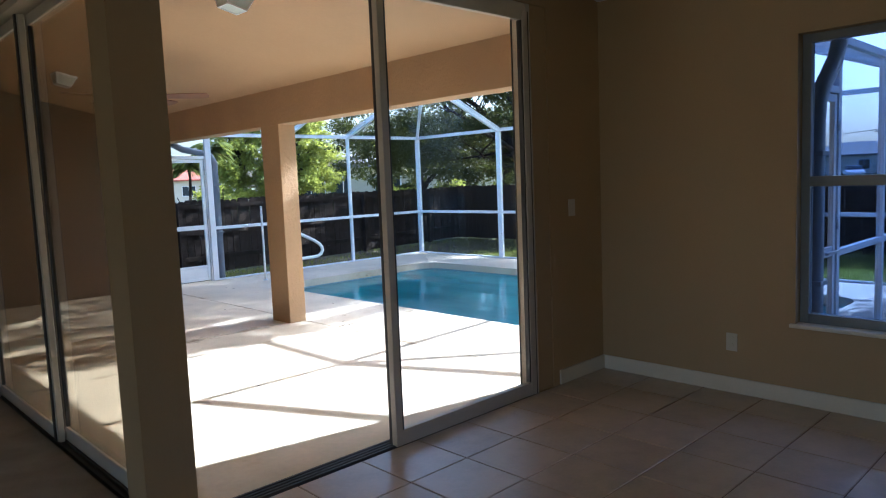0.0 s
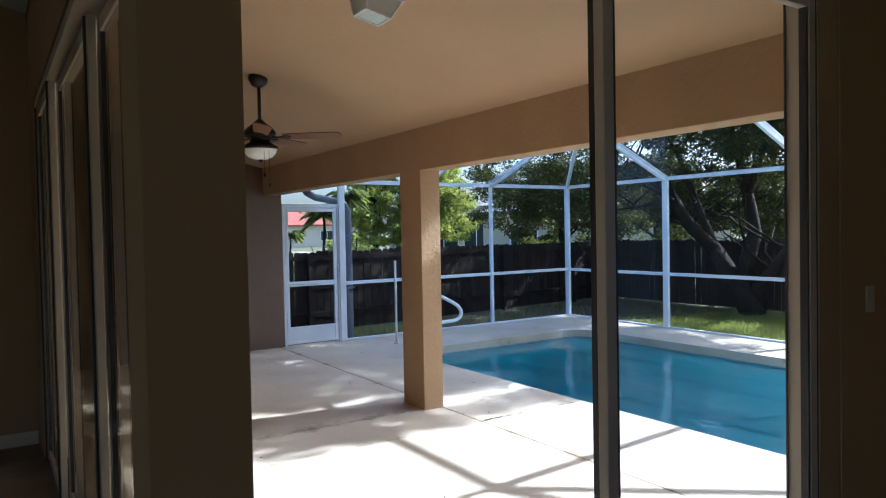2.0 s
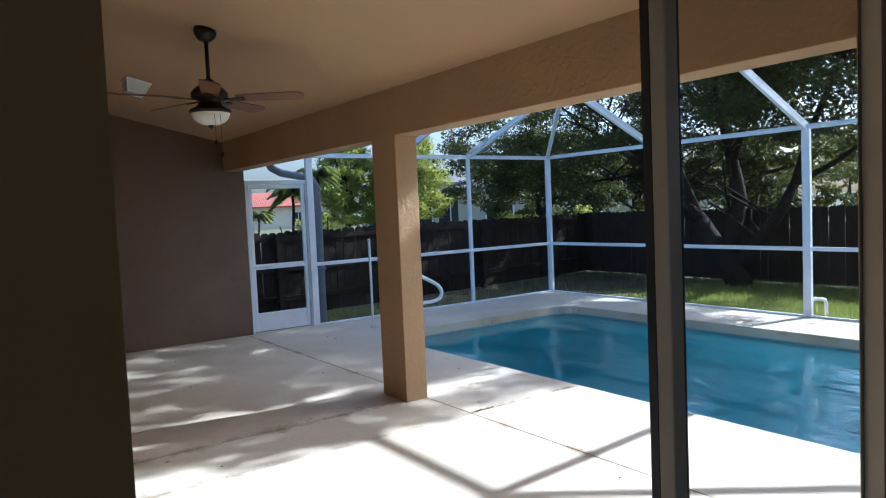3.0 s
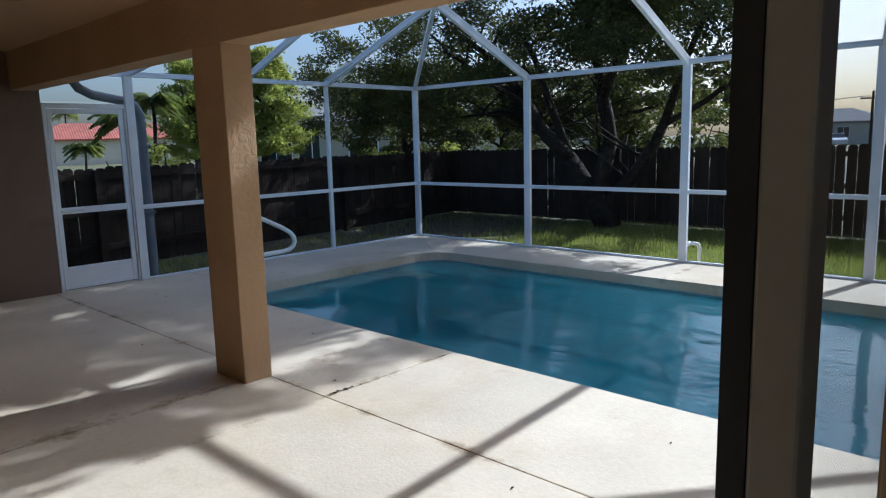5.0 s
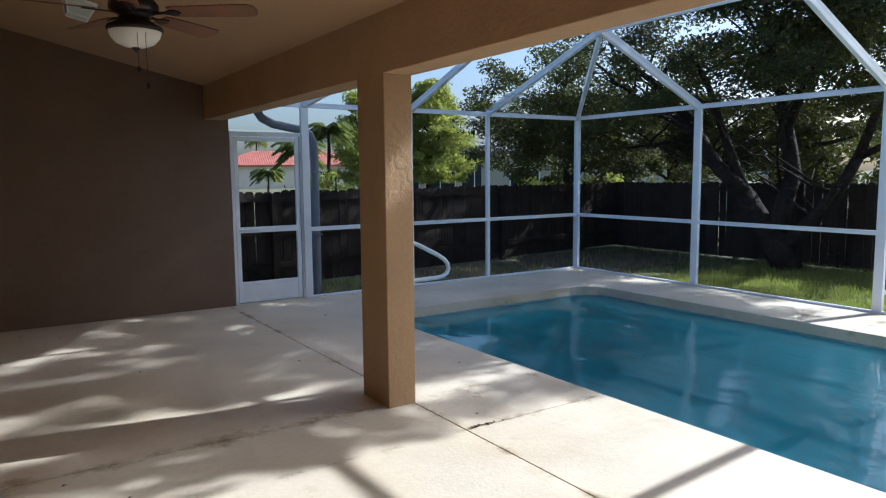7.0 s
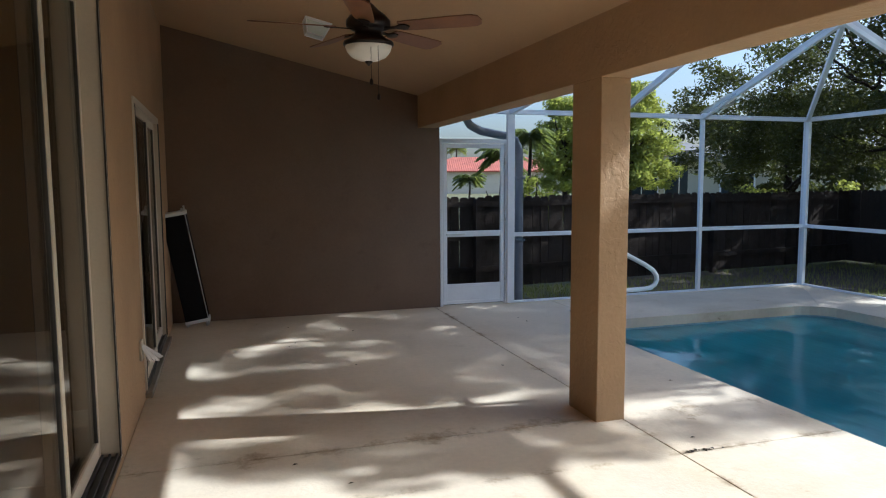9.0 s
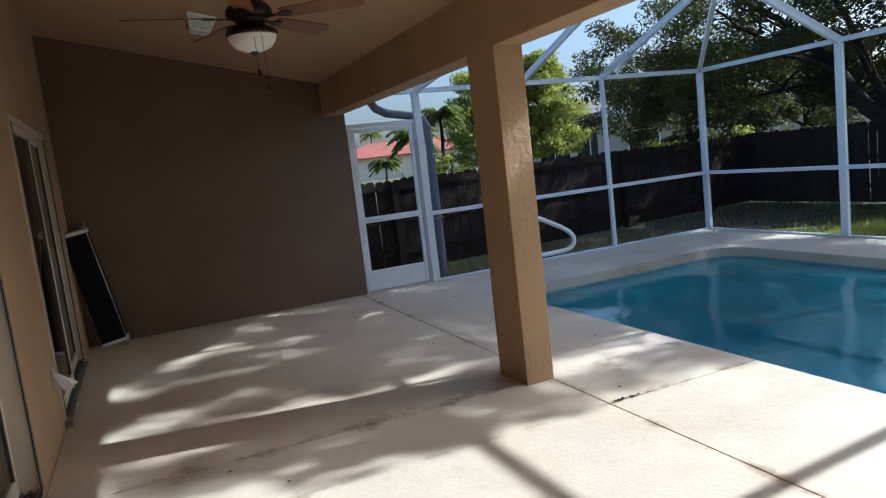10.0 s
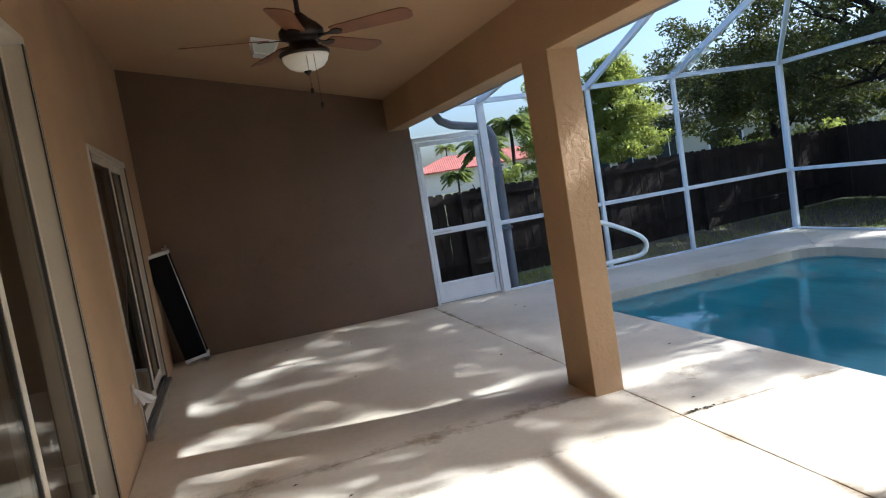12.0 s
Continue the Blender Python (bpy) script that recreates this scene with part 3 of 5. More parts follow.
def slider(name, m, w, z0, z1, depth, leaves, label):
    """Sliding door: an outer frame with track, and leaves (x, track offset, width, pull)."""
    top = tagged(new(name), label, "sliding door", kind="structure")
    top.matrix_basis = m
    d = depth / 2
    part("jamb", boxm((0, -d, z0), (0.045, d, z1), 0.004), M_FRAME, top)
    part("jamb", boxm((w - 0.045, -d, z0), (w, d, z1), 0.004), M_FRAME, top)
    part("head", boxm((0.045, -d, z1 - 0.05), (w - 0.045, d, z1), 0.004), M_FRAME, top)
    for x in (0.016, 0.045, w - 0.053, w - 0.024):
        bm_ = bmesh.new()
        for sg in (-1, 1):
            box(bm_, (x, sg * (d - 0.006), z0 + 0.02), (x + 0.006, sg * (d + 0.002), z1 - 0.05))
        part("weather_strip", bm_, M_BRONZE, top, "black weather strip")
    bm_ = bmesh.new()
    box(bm_, (0.045, -d, z0), (w - 0.045, d, z0 + 0.02))
    for k in range(4):
        yy = -d + (k + 0.5) * depth / 4
        box(bm_, (0.045, yy - 0.006, z0 + 0.02), (w - 0.045, yy + 0.006, z0 + 0.036))
    part("track", bm_, M_BRONZE, top, "dark worn metal sill track")
    for x, off, lw, pull in leaves:
        leaf(top, pose(x, off, 0), lw, z0 + 0.03, z1 - 0.05, pull=pull, stile=0.046 if len(leaves) == 1 else 0.055, deep=0.042 if len(leaves) == 1 else 0.035, lock=len(leaves) == 1, glass=None if len(leaves) == 1 else M_GREYGLASS)
    return top


# nook slider: runs along x; half of it stands open
slider("door_1", pose(N1[0] - 0.053, -3.748, 0), -0.43 - N1[0] + 0.053, FLOOR - 0.03, N1[3], 0.115,
       [(1.167, -0.047, 1.211, None)], "cream framed sliding glass door, half open, to the patio")
# long slider of the living room: runs along y
_L = S1[1] - S1[0]
slider("door_2", pose(X_H - 0.075, S1[0], 0, 0, 0, 90), _L, S1[2], S1[3], 0.15,
       [(0.03, -0.045, 1.46, 0.02), (1.42, 0.0, 1.46, None), (2.82, 0.045, 1.05, None)], "cream framed three-leaf sliding glass door, closed")
slider("door_3", pose(X_H - 0.05, S2[0], 0, 0, 0, 90), S2[1] - S2[0], S2[2], S2[3], 0.13,
       [(0.045, -0.035, 0.92, None), (0.19, 0.03, 0.92, 0.85), (0.93, -0.005, 0.92, None)], "cream framed two-leaf sliding glass door of the bedroom")
# dark lip under the bedroom slider
solid("trim_sill", boxm((X_H, S2[0] - 0.02, 0.0), (X_H + 0.05, S2[1] + 0.02, 0.045), 0.006), M_JOINT, "dark worn door sill", "sill")
# return beside the nook slider
solid("trim_casing", boxm((-0.429, NY0 + 0.004, FLOOR), (N1[1] - 0.002, NY1 - 0.03, N1[3] - 0.002), 0.004), M_INWALL, "tan door casing", "trim")

win = tagged(new("window_1"), "single-hung window in a grey aluminium frame", "window", kind="structure")
M_WFRAME = mat("window_frame_grey", (0.20, 0.20, 0.20), 0.45, var=0.1)
wx0, wx1 = X_W + 0.07, X_W + 0.13
y0, y1, z0, z1 = WIN
zm = 1.42
for lo, hi in (((wx0, y0, z0), (wx1, y0 + 0.05, z1)), ((wx0, y1 - 0.05, z0), (wx1, y1, z1)), ((wx0, y0 + 0.05, z0), (wx1, y1 - 0.05, z0 + 0.06)), ((wx0, y0 + 0.05, z1 - 0.05), (wx1, y1 - 0.05, z1)),
               ((wx0 - 0.012, y0 + 0.05, zm - 0.03), (wx1, y1 - 0.05, zm + 0.03))):
    part("frame_bar", boxm(lo, hi, 0.004), M_WFRAME, win)
part("pane", boxm((wx0 + 0.035, y0 + 0.05, zm + 0.03), (wx0 + 0.043, y1 - 0.05, z1 - 0.05)), M_WTINT, win, "blue-tinted upper pane")
part("pane", boxm((wx0 + 0.015, y0 + 0.05, z0 + 0.06), (wx0 + 0.023, y1 - 0.05, zm - 0.03)), M_WTINT, win, "blue-tinted lower pane")
part("sill", boxm((X_W - 0.02, y0 - 0.03, z0 - 0.02), (wx0, y1 + 0.03, z0 + 0.004), 0.005), M_BASE, win, "cream painted sill")

# ---------------------------------------------------------------- pool cage
cage = thing("pool_cage", (3.0, 0.0, 0.0), "white aluminium pool screen enclosure with a mansard roof", "screen enclosure")


def caged(name, bm_, material, label=""):
    ob = part(name, bm_, material, cage, label)
    ob.matrix_basis = Matrix.Translation((-3.0, 0, 0))
    return ob


def bar(name, p, q, w=0.05, h=0.05, material=None):
    bm_ = bmesh.new()
    beam(bm_, p, q, w, h)
    bmesh.ops.bevel(bm_, geom=bm_.edges[:], offset=0.004, segments=1, affect="EDGES", profile=0.5)
    return caged(name, bm_, material or M_ALU)


RING_X, RING_Z, RING_Y1, RING_Y0 = 4.0, 3.2, 1.985, -2.8
POSTS_R = (Y_E, 1.985, -0.35, -2.35, Y_N)
POSTS_F = (1.20, 2.72, 4.035)
POSTS_NEAR = (1.55, 2.72, 4.0)
GX, GZ = 0.87, 2.47
for y in POSTS_R:
    bar("post", (X_C, y, 0), (X_C, y, EAVE), 0.055, 0.10)
for x in POSTS_F:
    bar("post", (x, Y_E, 0), (x, Y_E, EAVE), 0.10 if x < 2 else 0.055, 0.05)
for x in POSTS_NEAR:
    bar("post", (x, Y_N, 0), (x, Y_N, EAVE), 0.055, 0.05)
RAIL = 0.87
bar("eave_beam", (X_C, Y_N - 0.03, EAVE), (X_C, Y_E + 0.03, EAVE), 0.06, 0.06)
bar("eave_beam", (0.28, Y_E, EAVE), (X_C - 0.03, Y_E, EAVE), 0.05, 0.06)
bar("eave_beam", (XO + 0.02, Y_N, EAVE), (X_C - 0.03, Y_N, EAVE), 0.05, 0.06)
ys = sorted(POSTS_R)
for a, b in zip(ys, ys[1:]):
    bar("chair_rail", (X_C, a + 0.04, RAIL), (X_C, b - 0.04, RAIL), 0.045, 0.05)
    bar("sole_plate", (X_C, a + 0.04, 0.013), (X_C, b - 0.04, 0.013), 0.05, 0.026)
for xs, yy in (((*POSTS_F, X_C), Y_E), ((*POSTS_NEAR, X_C), Y_N)):
    for a, b in zip(xs, xs[1:]):
        bar("chair_rail", (a + 0.03, yy, RAIL), (b - 0.03, yy, RAIL), 0.045, 0.05)
        bar("sole_plate", (a + 0.03, yy, 0.013), (b - 0.03, yy, 0.013), 0.05, 0.026)
# mansard: rafters rise from the posts to a ring, then run flat and down to the gutter
RE = 2.0
for y in (RING_Y1, -0.35, RING_Y0):
    yp = -2.35 if y == RING_Y0 else y
    bar("rafter", (X_C, yp, EAVE), (RING_X, y, RING_Z), 0.05, 0.10)
    bar("purlin", (RING_X, y, RING_Z), (RE, y, RING_Z), 0.045, 0.06)
    bar("rafter", (RE, y, RING_Z), (GX, y, GZ), 0.05, 0.08)
bar("hip_rafter", (X_C, Y_E, EAVE), (RING_X, RING_Y1, RING_Z), 0.05, 0.08)
bar("hip_rafter", (X_C, Y_N, EAVE), (RING_X, RING_Y0, RING_Z), 0.05, 0.08)
bar("ring_beam", (RING_X, RING_Y0, RING_Z), (RING_X, RING_Y1, RING_Z), 0.045, 0.06)
bar("rafter", (4.035, Y_E, EAVE), (RING_X, RING_Y1, RING_Z), 0.05, 0.08)
bar("rafter", (2.72, Y_E, EAVE), (2.72, RING_Y1, RING_Z), 0.05, 0.08)
bar("rafter", (4.0, Y_N, EAVE), (RING_X, RING_Y0, RING_Z), 0.05, 0.08)
bar("rafter", (2.72, Y_N, EAVE), (2.72, RING_Y0, RING_Z), 0.05, 0.08)
bar("rafter", (1.20, Y_E, EAVE), (1.20, RING_Y1, 2.68), 0.05, 0.08)
bar("gutter_rail", (GX + 0.03, RING_Y0 - 0.8, GZ), (GX + 0.03, Y_E, GZ), 0.05, 0.12)


def screen(*pts):
    bm_ = bmesh.new()
    bm_.faces.new([bm_.verts.new(p) for p in pts])
    return caged("screen_panel", bm_, M_SCREEN, "fine dark insect screen")


for a, b in zip(ys, ys[1:]):
    screen((X_C, a, 0.02), (X_C, b, 0.02), (X_C, b, EAVE), (X_C, a, EAVE))
for xs, yy in (((*POSTS_F, X_C), Y_E), ((*POSTS_NEAR, X_C), Y_N)):
    for a, b in zip(xs, xs[1:]):
        screen((a, yy, 0.02), (b, yy, 0.02), (b, yy, EAVE), (a, yy, EAVE))
screen((0.28, Y_E, 2.08), (1.2, Y_E, 2.08), (1.2, Y_E, EAVE), (0.28, Y_E, EAVE))
for a, b in ((RING_Y1, -0.35), (-0.35, RING_Y0)):
    screen((X_C, a, EAVE), (RING_X, a, RING_Z), (RING_X, b, RING_Z), (X_C, -2.35 if b == RING_Y0 else b, EAVE))
    screen((RING_X, a, RING_Z), (RE, a, RING_Z), (RE, b, RING_Z), (RING_X, b, RING_Z))
    screen((RE, a, RING_Z), (GX, a, GZ), (GX, b, GZ), (RE, b, RING_Z))
screen((X_C, Y_E, EAVE), (RING_X, RING_Y1, RING_Z), (X_C, RING_Y1, EAVE))
screen((X_C, Y_E, EAVE), (4.035, Y_E, EAVE), (RING_X, RING_Y1, RING_Z))
screen((4.035, Y_E, EAVE), (2.72, Y_E, EAVE), (2.72, RING_Y1, RING_Z), (RING_X, RING_Y1, RING_Z))
screen((2.72, Y_E, EAVE), (1.2, Y_E, EAVE), (1.2, RING_Y1, 2.68), (2.72, RING_Y1, RING_Z))
# pale repair patch in the far corner of the roof screen
M_PATCH = see_through("screen_patch", 0.62, 0.0, dark=(0.6, 0.65, 0.7))
_a, _b, _c = Vector((4.035, Y_E, EAVE)), Vector((2.72, Y_E, EAVE)), Vector((RING_X, RING_Y1, RING_Z))
_n = (_b - _a).cross(_c - _a).normalized() * 0.01
bm = bmesh.new()
bm.faces.new([bm.verts.new(_a + u * (_b - _a) + v * (_c - _a) - _n) for u, v in ((-0.12, 0.06), (0.12, 0.06), (0.12, 0.30), (-0.12, 0.30))])
caged("screen_patch", bm, M_PATCH, "pale square screen patch")


def screen_door(name, m, w, h, mirror=False):
    """White framed screen door with a mid rail, kick plate, hinges and a lever."""
    top = tagged(new(name), "white aluminium screen door with a solid kick plate, closed", "screen door", kind="structure")
    top.matrix_basis = m
    for x0, x1 in ((0, 0.035), (w - 0.035, w)):
        part("jamb", boxm((x0, -0.03, 0), (x1, 0.03, h), 0.004), M_ALU, top)
    part("head", boxm((0.035, -0.03, h - 0.05), (w - 0.035, 0.03, h), 0.004), M_ALU, top)
    a_, b_ = 0.042, w - 0.042
    for x0, x1 in ((a_, a_ + 0.05), (b_ - 0.05, b_)):
        part("stile", boxm((x0, -0.018, 0.02), (x1, 0.018, h - 0.057), 0.004), M_ALU, top)
    for q0, q1 in ((h - 0.11, h - 0.057), (0.86, 0.93), (0.23, 0.27), (0.02, 0.06)):
        part("rail", boxm((a_ + 0.05, -0.016, q0), (b_ - 0.05, 0.016, q1), 0.004), M_ALU, top)
    part("kick_plate", boxm((a_ + 0.05, -0.008, 0.06), (b_ - 0.05, 0.008, 0.23)), M_ALU, top, "flat white kick plate")
    bm_ = bmesh.new()
    bm_.faces.new([bm_.verts.new(p) for p in ((a_ + 0.05, 0, 0.27), (b_ - 0.05, 0, 0.27), (b_ - 0.05, 0, h - 0.11), (a_ + 0.05, 0, h - 0.11))])
    part("screen_panel", bm_, M_SCREEN, top, "fine dark insect screen")
    hx = b_ - 0.03 if mirror else a_ + 0.03
    sgn = -1 if mirror else 1
    part("lever", boxm((hx, -0.06, 0.885), (hx + sgn * 0.24, -0.035, 0.905), 0.004), M_ALUM, top, "grey closer bar")
    for zz in (0.3, 1.05, 1.75):
        bm_ = bmesh.new()
        tube(bm_, [(w - 0.038, -0.03, zz), (w - 0.038, -0.03, zz + 0.08)], 0.009, 8)
        part("hinge", bm_, M_ALUM, top)
    return top


screen_door("door_4", pose(0.275, Y_E + 0.03, 0), 0.89, 2.06)
screen_door("door_5", pose(XO + 0.03, Y_N, 0), 0.97, 2.06, True)


# ---------------------------------------------------------------- downspouts
def spout(name, path, w, material, label):
    top = thing(name, path[-1], label, "downspout")
    bm_ = bmesh.new()
    tube(bm_, [Vector(p) - Vector(path[-1]) for p in path], w, 10)
    part("pipe", bm_, material, top)
    for z in (0.9, 1.7):
        x, y, _z = path[-2]
        bm_ = boxm((-w - 0.012, -w - 0.006, z), (w + 0.012, w + 0.006, z + 0.03), 0.004)
        part("strap", bm_, material, top)
    return top


spout("downspout", [(0.66, Y_E + 0.16, 2.44), (0.66, Y_E + 0.16, 2.33), (0.72, Y_E + 0.16, 2.24), (0.86, Y_E + 0.16, 2.17), (1.20, Y_E + 0.16, 2.11), (1.33, Y_E + 0.16, 2.06), (1.385, Y_E + 0.16, 1.95), (1.39, Y_E + 0.16, 1.7), (1.39, Y_E + 0.16, 0.2), (1.39, Y_E + 0.16, -0.13)],
      0.052, M_GREYSPOUT, "dark grey downspout with an elbow beside the screen door")
spout("downspout", [(XO + 0.5, Y_N - 0.16, 2.42), (XO + 0.5, Y_N - 0.16, 2.30), (XO + 0.42, Y_N - 0.16, 2.18), (XO + 0.2, Y_N - 0.16, 2.0), (XO + 0.12, Y_N - 0.16, 1.9), (XO + 0.1, Y_N - 0.16, 1.75), (XO + 0.1, Y_N - 0.16, 0.2), (XO + 0.1, Y_N - 0.16, -0.13)],
      0.05, M_GREYWHITE, "pale grey downspout with an elbow under the eave")


# ---------------------------------------------------------------- fence
def picket_mesh(w, h):
    bm_ = bmesh.new()
    c = 0.03
    pts = [(0, 0), (w, 0), (w, h - c), (w - c, h), (c, h), (0, h - c)]
    a = [bm_.verts.new((x, -0.009, z)) for x, z in pts]
    b = [bm_.verts.new((x, 0.009, z)) for x, z in pts]
    bm_.faces.new(a)
    bm_.faces.new(b[::-1])
    for i in range(6):
        bm_.faces.new((a[(i + 1) % 6], a[i], b[i], b[(i + 1) % 6]))
    bmesh.ops.recalc_face_normals(bm_, faces=bm_.faces[:])
    return mesh_of("picket", bm_, M_FENCE)


def fence_run(name, m, length, top_z, label, rng, rail_side=1, gaps=0.25):
    top = tagged(new(name), label, "fence")
    top.matrix_basis = m
    h = top_z + 0.11
    kinds = [picket_mesh(0.138, h), picket_mesh(0.142, h - 0.012), picket_mesh(0.134, h + 0.012)]
    x = 0.0
    while x < length:
        piece("picket", rng.choice(kinds), top, pose(x, rng.uniform(-0.004, 0.004), -0.11, 0, rng.uniform(-0.5, 0.5), rng.uniform(-1.2, 1.2)))
        x += 0.1405 + rng.uniform(0, 0.003) + (rng.uniform(0.004, 0.012) if rng.random() < gaps else 0)
    for z in (0.15, 0.65, 1.15):
        part("rail", boxm((0, rail_side * 0.014, z), (length, rail_side * 0.05, z + 0.085)), M_FENCE, top)
    x = 0.6
    while x < length:
        part("post", boxm((x, rail_side * 0.052, -0.14), (x + 0.09, rail_side * 0.142, top_z - 0.04)), M_FENCE, top)
        x += 2.4
    return top


_rng = random.Random(5)
FX, FY, FT = 9.9, 7.15, 1.31
fence_run("wooden_fence", pose(-4.0, FY - 1.68, 0, 0, 0, 6.9), (FX + 4.0) / math.cos(radians(6.9)), FT, "dark stained dog-ear picket fence behind the pool enclosure", _rng, -1)
fence_run("wooden_fence", pose(FX, FY, 0, 0, 0, -90), 20.2, FT + 0.02, "dark stained dog-ear picket fence beyond the lawn", _rng, gaps=0.05)

# ---------------------------------------------------------------- trees and plants
def leaf_cloud(rng, centres, per, size, flat=0.55):
    """Many small pointed leaves scattered in ragged clumps; one mesh."""
    vs, fs = [], []
    for (cx, cy, cz, r) in centres:
        for _ in range(per):
            d = Vector((rng.gauss(0, 1), rng.gauss(0, 1), rng.gauss(0, 1)))
            d.normalize()
            p = Vector((cx, cy, cz)) + Vector((d.x, d.y, d.z * flat)) * r * (rng.random() ** 0.45)
            u = Vector((rng.gauss(0, 1), rng.gauss(0, 1), rng.gauss(-0.2, 0.7))).normalized()
            w = u.cross(Vector((rng.gauss(0, 1), rng.gauss(0, 1), rng.gauss(0, 1)))).normalized()
            s = size * rng.uniform(0.6, 1.3)
            k = len(vs)
            vs += [p - u * s, p + w * s * 0.42, p + u * s, p - w * s * 0.42]
            fs.append((k, k + 1, k + 2, k + 3))
    me = bpy.data.meshes.new("crown")
    me.from_pydata([tuple(v) for v in vs], [], fs)
    return me


def crown(top, name, rng, centres, per, size, material, flat=0.55, label=""):
    me = leaf_cloud(rng, centres, per, size, flat)
    me.materials.append(material)
    ob = new(name, me)
    ob.parent = top
    return tagged(ob, label)


def limb(rng, p, q, bend=0.2, n=6):
    p, q = Vector(p), Vector(q)
    out = []
    off = Vector((rng.uniform(-1, 1), rng.uniform(-1, 1), rng.uniform(-0.3, 0.6))) * bend
    for i in range(n):
        t = i / (n - 1)
        out.append(p.lerp(q, t) + off * math.sin(math.pi * t) + Vector((rng.uniform(-1, 1), rng.uniform(-1, 1), rng.uniform(-1, 1))) * 0.05 * (0 < i < n - 1))
    return out


rng = random.Random(11)
BT = Vector((9.1, 2.5, -0.16))
tree = thing("tree", BT, "large spreading tree with a leaning trunk and dark fine leaves", "tree")
limbs = [((0, 0, 0), (0.1, 0.9, 1.25), 0.30, 0.22), ((0.1, 0.9, 1.25), (0.0, 2.0, 2.6), 0.20, 0.13), ((0.0, 2.0, 2.6), (-0.6, 3.4, 4.0), 0.12, 0.05),
         ((0.05, 0.35, 0.5), (0.3, 0.35, 2.4), 0.22, 0.15), ((0.3, 0.35, 2.4), (0.4, 0.9, 4.6), 0.14, 0.06), ((0.3, 0.35, 2.4), (-0.8, -0.9, 4.4), 0.11, 0.04),
         ((0.05, 0.2, 0.3), (0.2, -0.9, 1.9), 0.17, 0.11), ((0.2, -0.9, 1.9), (-0.3, -2.2, 4.2), 0.10, 0.04), ((0.1, 0.9, 1.25), (-0.5, 1.6, 3.6), 0.13, 0.05),
         ((0.0, 2.0, 2.6), (0.4, 3.9, 3.0), 0.10, 0.03), ((0.0, 1.7, 2.2), (-1.4, 2.8, 3.4), 0.08, 0.03), ((0.1, 0.9, 1.25), (0.7, 2.2, 2.2), 0.10, 0.04), ((0.7, 2.2, 2.2), (0.5, 4.6, 2.2), 0.07, 0.02), ((0.2, -0.9, 1.9), (0.8, -2.6, 2.8), 0.08, 0.03)]
bm = bmesh.new()
for p, q, r0, r1 in limbs:
    ps = limb(rng, p, q, 0.16)
    tube(bm, ps, [0.78 * (r0 + (r1 - r0) * i / 5) for i in range(6)], 9)
for k in range(60):
    p, q, r0, r1 = rng.choice(limbs[1:])
    s = Vector(p).lerp(Vector(q), rng.uniform(0.3, 1))
    e = s + Vector((rng.uniform(-1.2, 1.2), rng.uniform(-1.4, 1.4), rng.uniform(0.1, 1.3)))
    tube(bm, limb(rng, s, e, 0.15), [0.03 - 0.0045 * i for i in range(6)], 5)
part("trunk", bm, M_BARK, tree, "leaning forked grey-brown trunk")
cl = []
# wide crown, a high part towards the sun side, and boughs that hang low over the far corner
for k in range(330):
    y = rng.uniform(-3.1, 6.4)
    hi = 5.8 - 0.07 * (y - 1.0) ** 2
    if y > 2.6 and rng.random() < 0.25:
        continue
    x = rng.uniform(-2.2, 2.6)
    low = 3.8 if y < 0.9 and x > 0.4 else 2.6
    cl.append((x, y, rng.uniform(low, max(hi, low + 1.0)), rng.uniform(0.30, 0.62)))
for k in range(150):
    cl.append((rng.uniform(-1.6, 2.6), rng.uniform(-3.3, 1.2), rng.uniform(4.2, 6.2), rng.uniform(0.30, 0.6)))
for k in range(130):
    cl.append((rng.uniform(-1.2, 2.2), rng.uniform(3.4, 8.0), rng.uniform(2.1, 3.4), rng.uniform(0.26, 0.52)))
for k in range(45):
    cl.append((rng.uniform(1.0, 2.6), rng.uniform(0.8, 3.6), rng.uniform(1.9, 3.1), rng.uniform(0.26, 0.48)))
for k in range(12):
    cl.append((rng.uniform(1.1, 2.6), rng.uniform(-2.4, -0.2), rng.uniform(1.3, 3.0), rng.uniform(0.26, 0.48)))
for k in range(70):
    cl.append((rng.uniform(-1.5, 2.5), rng.uniform(-3.0, 1.0), rng.uniform(3.9, 5.6), rng.uniform(0.28, 0.5)))
crown(tree, "crown", rng, cl, 270, 0.046, M_LEAF)
# high boughs: dense tufts with open sky between them
tufts = []
for k in range(225):
    y = rng.uniform(-4.8, 1.4)
    tufts.append((rng.uniform(-2.0, 2.2), y, rng.uniform(5.9, 8.9 - 0.05 * (y + 1.5) ** 2), rng.uniform(0.20, 0.38)))
for k in range(80):
    tufts.append((rng.uniform(-2.0, 2.4), rng.uniform(-1.8, 2.4), rng.uniform(6.2, 9.4), rng.uniform(0.20, 0.38)))
for k in range(22):
    tufts.append((rng.uniform(-2.0, 2.0), rng.uniform(-1.3, 0.8), rng.uniform(7.2, 9.4), rng.uniform(0.26, 0.44)))
crown(tree, "crown", rng, tufts, 300, 0.050, M_LEAF, 0.7, "dense leafy tufts on the high boughs")


